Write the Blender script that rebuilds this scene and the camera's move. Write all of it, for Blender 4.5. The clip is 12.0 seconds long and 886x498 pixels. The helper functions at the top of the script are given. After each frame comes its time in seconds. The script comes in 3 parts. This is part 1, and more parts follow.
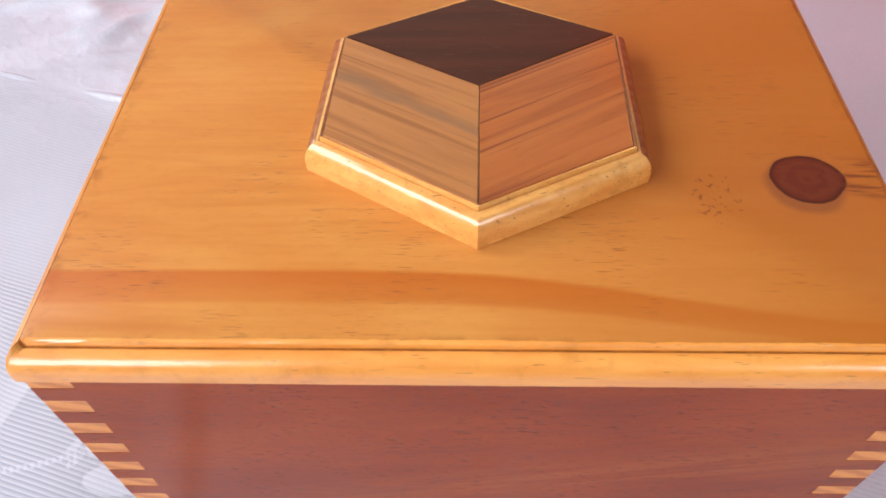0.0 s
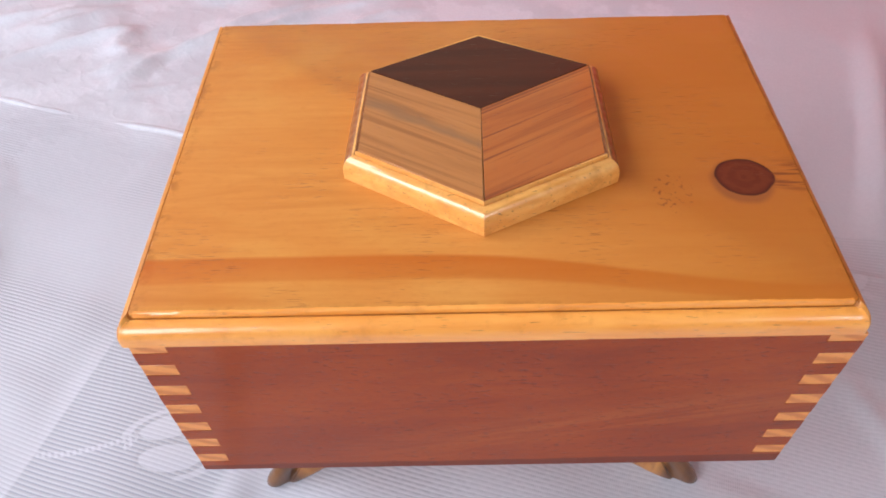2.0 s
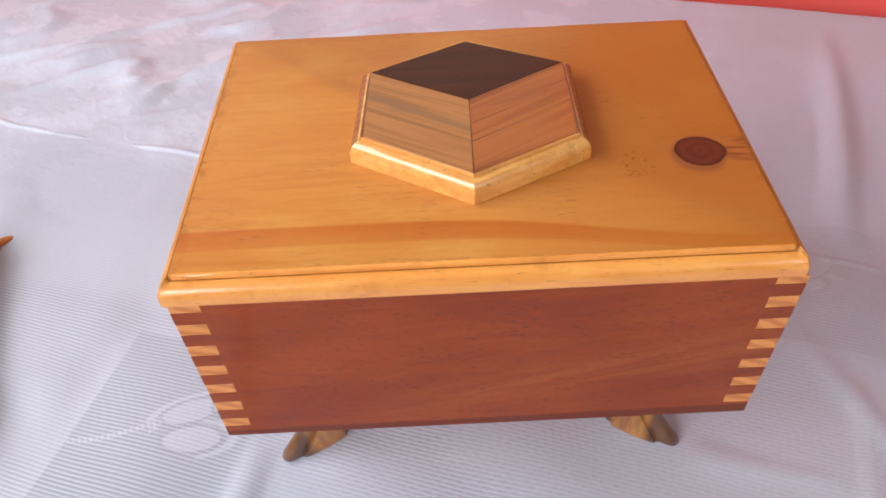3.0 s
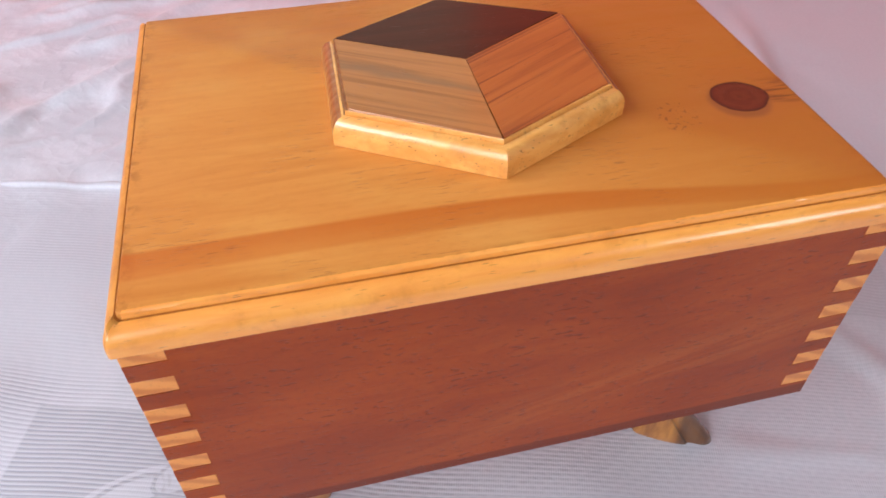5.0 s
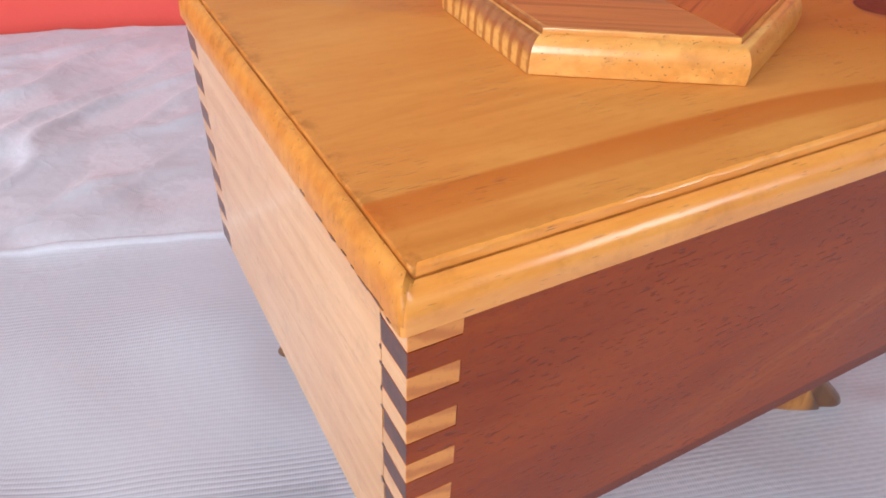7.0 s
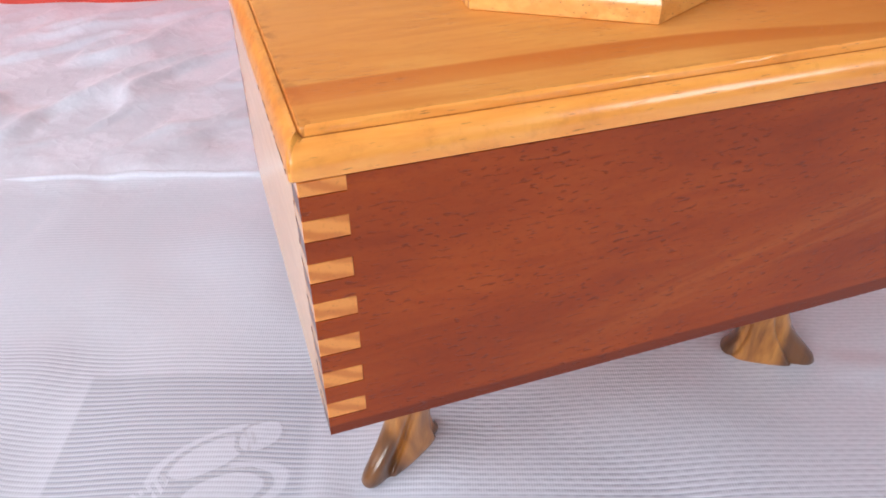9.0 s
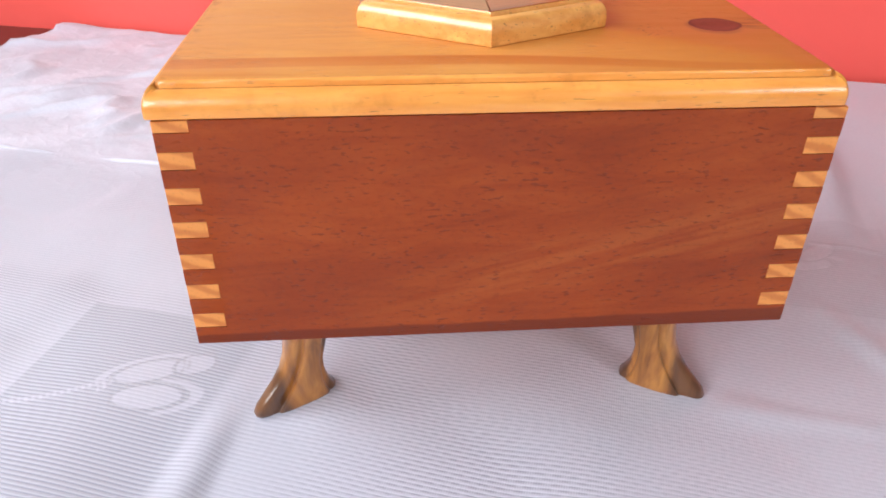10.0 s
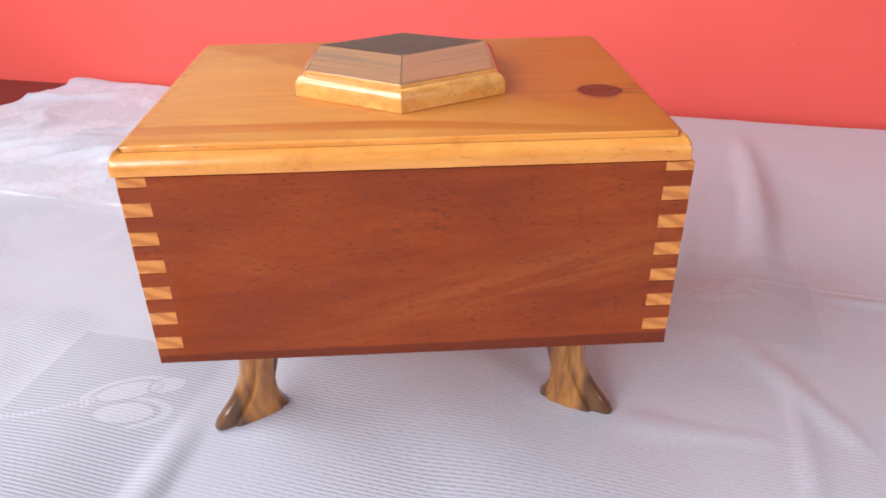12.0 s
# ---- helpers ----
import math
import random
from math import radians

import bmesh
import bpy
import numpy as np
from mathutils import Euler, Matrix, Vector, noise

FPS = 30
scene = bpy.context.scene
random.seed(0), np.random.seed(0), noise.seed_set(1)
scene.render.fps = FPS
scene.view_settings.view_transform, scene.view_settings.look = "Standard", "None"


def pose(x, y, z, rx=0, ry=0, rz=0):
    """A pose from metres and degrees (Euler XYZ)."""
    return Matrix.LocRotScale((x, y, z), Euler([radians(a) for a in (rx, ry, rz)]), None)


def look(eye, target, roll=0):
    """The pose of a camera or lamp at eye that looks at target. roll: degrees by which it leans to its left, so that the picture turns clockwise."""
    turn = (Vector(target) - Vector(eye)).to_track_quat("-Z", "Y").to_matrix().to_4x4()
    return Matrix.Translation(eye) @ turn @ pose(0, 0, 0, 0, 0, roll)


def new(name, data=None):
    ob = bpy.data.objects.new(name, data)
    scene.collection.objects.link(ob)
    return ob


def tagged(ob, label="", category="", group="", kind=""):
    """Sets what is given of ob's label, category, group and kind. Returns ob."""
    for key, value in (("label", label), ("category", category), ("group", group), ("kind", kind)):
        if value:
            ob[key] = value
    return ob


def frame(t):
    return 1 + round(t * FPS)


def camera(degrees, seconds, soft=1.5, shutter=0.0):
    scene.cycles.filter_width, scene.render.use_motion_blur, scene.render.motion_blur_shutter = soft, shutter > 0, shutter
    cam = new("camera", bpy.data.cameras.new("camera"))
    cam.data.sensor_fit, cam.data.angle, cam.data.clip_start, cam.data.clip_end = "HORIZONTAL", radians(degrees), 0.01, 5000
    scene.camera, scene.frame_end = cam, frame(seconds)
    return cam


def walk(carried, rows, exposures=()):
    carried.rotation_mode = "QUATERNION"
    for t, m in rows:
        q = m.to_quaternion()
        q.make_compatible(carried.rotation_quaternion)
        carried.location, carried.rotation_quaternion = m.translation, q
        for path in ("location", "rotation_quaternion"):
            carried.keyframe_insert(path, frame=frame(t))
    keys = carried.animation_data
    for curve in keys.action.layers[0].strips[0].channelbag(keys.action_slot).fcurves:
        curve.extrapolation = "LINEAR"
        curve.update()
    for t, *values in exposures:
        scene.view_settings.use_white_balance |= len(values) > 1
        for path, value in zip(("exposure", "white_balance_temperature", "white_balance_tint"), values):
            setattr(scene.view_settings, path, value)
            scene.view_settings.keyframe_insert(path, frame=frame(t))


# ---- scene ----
# ---- camera ----
cam = camera(62.5, 12.0, soft=1.75)
PATH = [
    (0, (-0.00764, -0.09263, 0.33974), (-0.03152, 0.53118, -0.44147), -1.48),
    (0.5, (-0.00689, -0.08692, 0.34790), (-0.02174, 0.53444, -0.43548), -1.59),
    (1, (-0.00487, -0.09062, 0.35756), (-0.03087, 0.53339, -0.42342), -2.65),
    (1.5, (-0.00743, -0.10861, 0.36454), (-0.02764, 0.53065, -0.40419), -2.41),
    (2, (-0.01443, -0.13657, 0.37378), (-0.02633, 0.51391, -0.38564), -1.93),
    (2.5, (-0.01484, -0.16775, 0.38134), (-0.01841, 0.51003, -0.35392), -2.49),
    (3, (-0.01595, -0.18282, 0.38319), (-0.01860, 0.50738, -0.34042), -2.96),
    (3.2, (-0.01659, -0.18631, 0.38444), (-0.01927, 0.50812, -0.33512), -2.95),
    (4.8, (-0.04610, -0.14677, 0.34257), (0.08164, 0.54670, -0.36650), 0.24),
    (5, (-0.06694, -0.14004, 0.32871), (0.10328, 0.55507, -0.36975), 0.39),
    (5.5, (-0.10704, -0.12068, 0.30720), (0.14515, 0.56075, -0.37985), 1.72),
    (6, (-0.14269, -0.09708, 0.28410), (0.20750, 0.57434, -0.36901), 3.37),
    (6.5, (-0.16434, -0.08574, 0.26762), (0.24003, 0.58749, -0.35146), 3.61),
    (6.7, (-0.16815, -0.08618, 0.26624), (0.23422, 0.59034, -0.35055), 3.19),
    (8.3, (-0.17104, -0.11937, 0.26284), (0.18549, 0.59405, -0.34042), 1.97),
    (8.5, (-0.16739, -0.12573, 0.26244), (0.17812, 0.58491, -0.35044), 1.72),
    (9, (-0.14074, -0.15500, 0.26541), (0.11929, 0.58719, -0.35228), 0.56),
    (9.5, (-0.08551, -0.20050, 0.27468), (0.04961, 0.60367, -0.30416), 1.06),
    (10, (-0.04242, -0.24122, 0.26559), (0.02323, 0.59805, -0.27415), 0.49),
    (10.5, (-0.01107, -0.26411, 0.28083), (0.03955, 0.59713, -0.22484), -0.11),
    (11, (0.00068, -0.27468, 0.28912), (0.04601, 0.59124, -0.20900), -1.08),
    (11.5, (0.00042, -0.28127, 0.29286), (0.04310, 0.58271, -0.20886), -1.13),
    (12, (-0.00034, -0.29032, 0.29277), (0.04224, 0.57671, -0.20367), -0.66),
]
walk(cam, [(t, look(eye, target, roll)) for t, eye, target, roll in PATH],
     exposures=[(0, 0.33), (2.5, 0.23), (5.0, 0.21), (5.5, 0.17), (6.5, 0.07), (8.5, 0.10), (9.0, 0.26), (9.5, 0.38), (10, 0.46), (12, 0.38)])

# ---- world and light ----
ROOM = radians(-15.5)        # the table and the room stand turned against the box
SPREAD = radians(-18)        # so does the cloth, a little more
GROUND = 0.005               # the cloth's height under the feet


def uv(u, v, z=0.0):
    """A place in the room's own axes: u along the back wall, v towards it."""
    return Vector((u * math.cos(ROOM) - v * math.sin(ROOM), u * math.sin(ROOM) + v * math.cos(ROOM), z))


world = bpy.data.worlds.new("sky")
scene.world = world
world.use_nodes = True
wn, wl = world.node_tree.nodes, world.node_tree.links
sky = wn.new("ShaderNodeTexSky")
sky.sky_type = "NISHITA"
sky.sun_disc = False
sky.sun_elevation, sky.sun_rotation = radians(42), radians(200)
wl.new(sky.outputs["Color"], wn["Background"].inputs["Color"])
wn["Background"].inputs["Strength"].default_value = 0.12

WEST, EAST, SOUTH, NORTH = -1.0, 1.75, -1.75, 0.565
FLOOR_Z, CEIL_Z = -0.76, 2.0
# unseen window openings: along-wall from, to, sill, head
WIN_WEST = (-1.54, -0.52, 0.62, 1.46)
# added opening that fills in light on the far left cloth
FILL_BESIDE = (-0.38, 0.30, 0.34, 1.32)
WIN_SOUTH = (-0.90, -0.25, 0.52, 1.60)
WIN_EAST = (-1.60, -0.80, 0.80, 1.60)


def opening_lamp(name, place, toward, width, height, power, colour):
    data = bpy.data.lights.new(name, "AREA")
    data.shape, data.size, data.size_y = "RECTANGLE", width, height
    data.energy, data.color = power, colour
    ob = new(name, data)
    ob.matrix_world = look(place, place + toward)
    return ob


west_n, south_n = uv(1, 0), uv(0, 1)
for (a, b, lo, hi), side, power, colour in ((WIN_WEST, "west", 19.0, (0.97, 0.98, 1.0)), (FILL_BESIDE, "west", 13.0, (0.92, 0.96, 1.0)),
                                             (WIN_SOUTH, "south", 18.0, (0.89, 0.95, 1.0)), (WIN_EAST, "east", 14.0, (0.90, 0.95, 1.0))):
    along, high = (a + b) / 2, (lo + hi) / 2
    middle = {"west": uv(WEST - 0.02, along, high), "south": uv(along, SOUTH - 0.02, high), "east": uv(EAST + 0.02, along, high)}[side]
    toward = {"west": west_n, "south": south_n, "east": -west_n}[side]
    opening_lamp("opening_light", middle, toward, b - a - 0.04, hi - lo - 0.04, power, colour)


# ---- materials ----
class Nodes:
    """Short hand for building one material's node tree."""

    def __init__(self, name, roughness=0.5, coat=0.0, coat_rough=0.1, sheen=0.0, specular=0.5):
        self.mat = bpy.data.materials.new(name)
        self.mat.use_nodes = True
        self.n, self.l = self.mat.node_tree.nodes, self.mat.node_tree.links
        self.b = self.n["Principled BSDF"]
        self.b.inputs["Roughness"].default_value = roughness
        self.b.inputs["Coat Weight"].default_value = coat
        self.b.inputs["Coat Roughness"].default_value = coat_rough
        self.b.inputs["Sheen Weight"].default_value = sheen
        self.b.inputs["Specular IOR Level"].default_value = specular

    def put(self, value, socket):
        if hasattr(value, "is_output"):
            self.l.new(value, socket)
        else:
            socket.default_value = value

    def math(self, op, a, b=0.0, c=0.0, clamp=False):
        m = self.n.new("ShaderNodeMath")
        m.operation, m.use_clamp = op, clamp
        for value, socket in zip((a, b, c), m.inputs):
            self.put(value, socket)
        return m.outputs[0]

    def step(self, x, lo, hi, a=0.0, b=1.0):
        m = self.n.new("ShaderNodeMapRange")
        m.interpolation_type = "SMOOTHSTEP"
        self.put(x, m.inputs["Value"])
        for key, value in (("From Min", lo), ("From Max", hi), ("To Min", a), ("To Max", b)):
            self.put(value, m.inputs[key])
        return m.outputs["Result"]

    def place(self, scale=(1, 1, 1), turn=(0, 0, 0), shift=(0, 0, 0)):
        co = self.n.new("ShaderNodeTexCoord")
        m = self.n.new("ShaderNodeMapping")
        self.l.new(co.outputs["Object"], m.inputs["Vector"])
        m.inputs["Scale"].default_value, m.inputs["Rotation"].default_value, m.inputs["Location"].default_value = scale, turn, shift
        return m.outputs["Vector"]

    def xyz(self, vector):
        sep = self.n.new("ShaderNodeSeparateXYZ")
        self.l.new(vector, sep.inputs[0])
        return sep.outputs

    def join(self, x, y, z):
        c = self.n.new("ShaderNodeCombineXYZ")
        for value, socket in zip((x, y, z), c.inputs):
            self.put(value, socket)
        return c.outputs[0]

    def noise(self, vector, scale, detail=4.0, rough=0.55, distort=0.0):
        t = self.n.new("ShaderNodeTexNoise")
        self.l.new(vector, t.inputs["Vector"])
        for key, value in (("Scale", scale), ("Detail", detail), ("Roughness", rough), ("Distortion", distort)):
            t.inputs[key].default_value = value
        return t.outputs["Fac"]

    def cells(self, vector, scale, feature="F1"):
        t = self.n.new("ShaderNodeTexVoronoi")
        t.feature = feature
        self.l.new(vector, t.inputs["Vector"])
        t.inputs["Scale"].default_value = scale
        return t.outputs["Distance"]

    def ramp(self, fac, *stops):
        r = self.n.new("ShaderNodeValToRGB")
        e = r.color_ramp.elements
        while len(e) < len(stops):
            e.new(0.5)
        for item, (at, colour) in zip(e, stops):
            item.position, item.color = at, (*colour, 1)
        self.put(fac, r.inputs["Fac"])
        return r.outputs["Color"]

    def mix(self, fac, a, b, blend="MIX"):
        m = self.n.new("ShaderNodeMix")
        m.data_type, m.blend_type = "RGBA", blend
        self.put(fac, m.inputs[0])
        for value, socket in ((a, m.inputs[6]), (b, m.inputs[7])):
            if isinstance(value, tuple):
                value = (*value, 1)
            self.put(value, socket)
        return m.outputs[2]

    def random(self):
        return self.n.new("ShaderNodeObjectInfo").outputs["Random"]

    def finish(self, colour, height=None, depth=0.0002, strength=0.6, roughness=None, pits=None):
        if isinstance(colour, tuple):
            colour = (*colour, 1)
        self.put(colour, self.b.inputs["Base Color"])
        if roughness is not None:
            self.put(roughness, self.b.inputs["Roughness"])
        if height is not None:
            bump = self.n.new("ShaderNodeBump")
            bump.inputs["Strength"].default_value, bump.inputs["Distance"].default_value = strength, depth
            self.l.new(height, bump.inputs["Height"])
            self.l.new(bump.outputs["Normal"], self.b.inputs["Normal"])
            if self.b.inputs["Coat Weight"].default_value > 0:
                soft = self.n.new("ShaderNodeBump")
                soft.inputs["Strength"].default_value, soft.inputs["Distance"].default_value = (strength * 0.5, depth) if pits is None else (1.0, 0.0003)
                self.l.new(height if pits is None else pits, soft.inputs["Height"])
                self.l.new(soft.outputs["Normal"], self.b.inputs["Coat Normal"])
        return self.mat


def flecks(k, vector, stretch, scale, lo, hi):
    """Short dark resin ducts: stretched noise, cut high."""
    p = k.xyz(vector)
    v = k.join(k.math("MULTIPLY", p[0], stretch[0]), k.math("MULTIPLY", p[1], stretch[1]), k.math("MULTIPLY", p[2], stretch[2]))
    return k.step(k.noise(v, scale, 2.0, 0.5), lo, hi)


def lid_pine():
    """Honey-varnished pine board with a dark summer-wood band, one knot and peck marks. Grain runs along x."""
    k = Nodes("honey_pine_board", roughness=0.42, coat=0.20, coat_rough=0.24, specular=0.17)
    v = k.place()
    p = k.xyz(v)
    x, y = p[0], p[1]
    wob = k.math("MULTIPLY", k.math("SUBTRACT", k.noise(k.place((6, 30, 30)), 1.0, 3.0), 0.5), 0.006)
    yy = k.math("ADD", y, wob)
    # the grain bends down towards one end
    bend = k.math("SUBTRACT", 0.0222, k.step(x, -0.02, 0.115, 0.0, 0.0145))
    d = k.math("SUBTRACT", yy, bend)
    half = k.step(x, -0.02, 0.10, 0.0056, 0.0034)
    band = k.step(k.math("ABSOLUTE", d), k.math("SUBTRACT", half, 0.0012), k.math("ADD", half, 0.0010), 1.0, 0.0)
    fade = k.math("MULTIPLY", band, k.step(d, -0.008, 0.006, 0.55, 1.0))
    grain = k.noise(k.place((5, 70, 40)), 3.0, 5.0, 0.6, 0.4)
    broad = k.noise(k.place((4, 16, 10), shift=(0.3, 0.1, 0)), 1.0, 2.0)
    col = k.ramp(grain, (0.22, (0.520, 0.176, 0.033)), (0.52, (0.590, 0.220, 0.046)), (0.82, (0.635, 0.258, 0.060)))
    mottle = k.noise(k.place((34, 60, 40), shift=(0.7, 0.2, 0)), 1.0, 4.0, 0.65)
    col = k.mix(k.step(mottle, 0.40, 0.72, 0.0, 0.30), col, (0.5148, 0.1720, 0.0280))
    col = k.mix(k.step(broad, 0.42, 0.68, 0.0, 0.55), col, (0.470, 0.138, 0.0200))
    # paler patches: the varnish's uneven sheen put into the colour
    cloud = k.noise(k.place((16, 30, 20), shift=(0.9, 0.4, 0)), 1.0, 4.0, 0.6)
    col = k.mix(k.step(cloud, 0.46, 0.70, 0.0, 0.38), col, (0.660, 0.305, 0.074))
    veins = k.noise(k.place((7, 62, 20), shift=(0.1, 0.6, 0)), 1.0, 4.0, 0.6, 0.6)
    col = k.mix(k.step(veins, 0.50, 0.72, 0.0, 0.42), col, (0.430, 0.118, 0.0160))
    speck = k.noise(k.place((240, 420, 200)), 1.0, 3.0, 0.7)
    col = k.mix(k.step(speck, 0.50, 0.78, 0.0, 0.16), col, (0.3784, 0.1075, 0.0160))
    # dirt and old varnish gathered along the rim
    rim = k.math("MAXIMUM", k.step(k.math("ABSOLUTE", k.math("ADD", x, 0.0018)), 0.1140, 0.1200), k.step(k.math("ABSOLUTE", k.math("SUBTRACT", y, 0.0898)), 0.0815, 0.0846, 0.0, 0.6))
    rim = k.math("MULTIPLY", rim, k.step(k.noise(k.place((120, 120, 120)), 1.0, 4.0, 0.65), 0.48, 0.64))
    col = k.mix(k.math("MULTIPLY", rim, 0.58), col, (0.2640, 0.0731, 0.0096))
    col = k.mix(k.math("MULTIPLY", fade, 0.76), col, (0.4488, 0.0929, 0.0072))
    # redder wood to the right, with the hexagon's shade put in
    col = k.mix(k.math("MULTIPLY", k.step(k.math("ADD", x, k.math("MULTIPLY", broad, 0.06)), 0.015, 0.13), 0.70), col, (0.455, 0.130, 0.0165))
    # short dark ducts
    duct = k.math("MULTIPLY", flecks(k, v, (150, 2300, 200), 1.0, 0.607, 0.69), k.step(k.noise(k.place((22, 30, 10)), 1.0, 1.0), 0.44, 0.60))
    col = k.mix(k.math("MULTIPLY", duct, 0.70), col, (0.20, 0.056, 0.012))
    # the knot: an oval core, a darker ring and a pale purple crescent in front of it
    kx, ky = k.math("SUBTRACT", x, 0.0968), k.math("SUBTRACT", y, 0.0625)
    warp = k.math("MULTIPLY", k.math("SUBTRACT", k.noise(k.place((90, 90, 90)), 1.0, 2.0), 0.5), 0.22)

    def oval(cx, cy, rx, ry):
        ex, ey = k.math("DIVIDE", k.math("SUBTRACT", kx, cx), rx), k.math("DIVIDE", k.math("SUBTRACT", ky, cy), ry)
        r = k.math("SQRT", k.math("ADD", k.math("MULTIPLY", ex, ex), k.math("MULTIPLY", ey, ey)))
        return k.math("ADD", r, warp)

    core, halo = oval(0.0002, 0.0010, 0.0114, 0.0104), oval(-0.0010, -0.0014, 0.0128, 0.0122)
    stain = oval(0.0, 0.0, 0.030, 0.024)
    col = k.mix(k.step(stain, 0.35, 1.0, 0.35, 0.0), col, (0.44, 0.140, 0.034))
    col = k.mix(k.step(halo, 0.80, 1.06, 0.60, 0.0), col, (0.22, 0.070, 0.030))
    rings = k.math("SINE", k.math("ADD", k.math("MULTIPLY", core, 15.0), k.math("MULTIPLY", k.noise(k.place((230, 260, 90)), 1.0, 3.0), 9.0)))
    inside = k.mix(k.step(rings, -1.0, 1.0, 0.0, 0.28), (0.125, 0.024, 0.010), (0.20, 0.050, 0.018))
    inside = k.mix(k.step(core, 0.80, 0.97), inside, (0.045, 0.010, 0.008))
    col = k.mix(k.step(core, 0.93, 1.0, 1.0, 0.0), col, inside)
    # the grain streaks that run out of the knot
    tail = k.math("MULTIPLY", k.step(k.noise(k.place((40, 420, 40)), 1.0, 2.0), 0.46, 0.60),
                  k.math("MULTIPLY", k.step(k.math("ABSOLUTE", k.math("SUBTRACT", ky, 0.001)), 0.004, 0.011, 1.0, 0.0), k.step(kx, 0.008, 0.013)))
    col = k.mix(k.math("MULTIPLY", tail, 0.8), col, (0.16, 0.040, 0.016))
    # peck marks beside it
    px, py = k.math("SUBTRACT", x, 0.0685), k.math("SUBTRACT", y, 0.0555)
    zone = k.step(k.math("ADD", k.math("POWER", k.math("DIVIDE", px, 0.0085), 2.0), k.math("POWER", k.math("DIVIDE", py, 0.0125), 2.0)), 0.5, 1.0, 1.0, 0.0)
    peck = k.math("MULTIPLY", k.step(k.noise(k.place((560, 470, 100)), 1.0, 1.5), 0.58, 0.66), zone)
    col = k.mix(k.math("MULTIPLY", peck, 0.75), col, (0.22, 0.062, 0.018))
    relief = k.math("SUBTRACT", k.math("MULTIPLY", grain, 0.35), k.math("ADD", k.math("MULTIPLY", duct, 0.7), k.math("MULTIPLY", peck, 0.25)))
    return k.finish(col, relief, 0.00035, 0.45, k.step(grain, 0.2, 0.9, 0.34, 0.46))


def pine(name, light, dark, axis, roughness=0.36, coat=0.3, mark=0.5, coat_rough=0.16, stretch=5, uneven=0.5, coat_ior=1.5, blotch=0.40):
    """Plain pine; axis: the grain's direction, 0 x, 1 y, 2 z."""
    k = Nodes(name, roughness=roughness, coat=coat, coat_rough=coat_rough, specular=0.35)
    k.b.inputs["Coat IOR"].default_value = coat_ior
    s = [70, 70, 70]
    s[axis] = stretch
    v = k.place(tuple(s))
    grain = k.noise(v, 2.5, 5.0, 0.6, 0.5)
    f = [1500, 1500, 1500]
    f[axis] = 150
    duct = k.step(k.noise(k.place(tuple(f)), 1.0, 1.5), 0.66, 0.73)
    broad = k.noise(k.place((28, 28, 28)), 1.0, 2.0)
    col = k.mix(k.step(grain, 0.30, 0.72), dark, light)
    col = k.mix(k.step(broad, 0.45, 0.75, 0.0, 0.35), col, dark)
    col = k.mix(k.math("MULTIPLY", duct, mark), col, (0.16, 0.055, 0.016))
    blot = k.noise(k.place((95, 95, 95), shift=(0.4, 0.9, 0.1)), 1.0, 4.0, 0.7)
    col = k.mix(k.step(blot, 0.50, 0.74, 0.0, blotch), col, tuple(c * 0.66 for c in dark))
    wave = k.noise(k.place((75, 75, 75), shift=(0.2, 0.5, 0.6)), 1.0, 2.0)
    relief = k.math("SUBTRACT", k.math("ADD", k.math("MULTIPLY", grain, 0.5), k.math("MULTIPLY", wave, uneven)), duct)
    return k.finish(col, relief, 0.0003, 0.4)


def end_grain():
    """Pine end grain with slanting year rings; every finger has its own cut."""
    k = Nodes("pine_end_grain", roughness=0.45, coat=0.2, coat_rough=0.25)
    p = k.xyz(k.place())
    r = k.random()
    slant = k.math("ADD", k.math("MULTIPLY", p[2], 900.0), k.math("MULTIPLY", k.math("ADD", p[0], p[1]), k.math("ADD", 230.0, k.math("MULTIPLY", r, 260.0))))
    n = k.noise(k.place((160, 160, 160)), 1.0, 3.0)
    rings = k.math("SINE", k.math("ADD", k.math("ADD", slant, k.math("MULTIPLY", n, 3.0)), k.math("MULTIPLY", r, 6.28)))
    col = k.mix(k.step(rings, -0.6, 1.0), (0.74, 0.275, 0.060), (0.56, 0.165, 0.030))
    fine = k.noise(k.place((700, 700, 700)), 1.0, 2.0)
    col = k.mix(k.step(fine, 0.55, 0.75, 0.0, 0.35), col, (0.34, 0.100, 0.024))
    return k.finish(col, fine, 0.0002, 0.35)


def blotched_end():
    """Routed end of the pine hexagon: pale and brown year rings, darker red-brown towards the top."""
    k = Nodes("pine_ring_end", roughness=0.36, coat=0.4, coat_rough=0.15)
    p = k.xyz(k.place())
    n = k.noise(k.place((110, 110, 110)), 1.0, 3.0)
    rings = k.math("SINE", k.math("ADD", k.math("MULTIPLY", p[1], 2 * math.pi / 0.0052), k.math("MULTIPLY", n, 5.0)))
    col = k.mix(k.step(rings, -0.2, 0.9), (0.64, 0.310, 0.085), (0.36, 0.130, 0.028))
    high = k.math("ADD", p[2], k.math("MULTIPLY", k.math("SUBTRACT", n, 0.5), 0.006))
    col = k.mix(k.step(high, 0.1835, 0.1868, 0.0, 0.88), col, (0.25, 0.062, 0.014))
    fine = k.noise(k.place((500, 500, 500)), 1.0, 3.0)
    col = k.mix(k.step(fine, 0.5, 0.75, 0.0, 0.45), col, (0.15, 0.040, 0.010))
    return k.finish(col, k.math("ADD", fine, k.math("MULTIPLY", rings, -0.35)), 0.0004, 0.5)


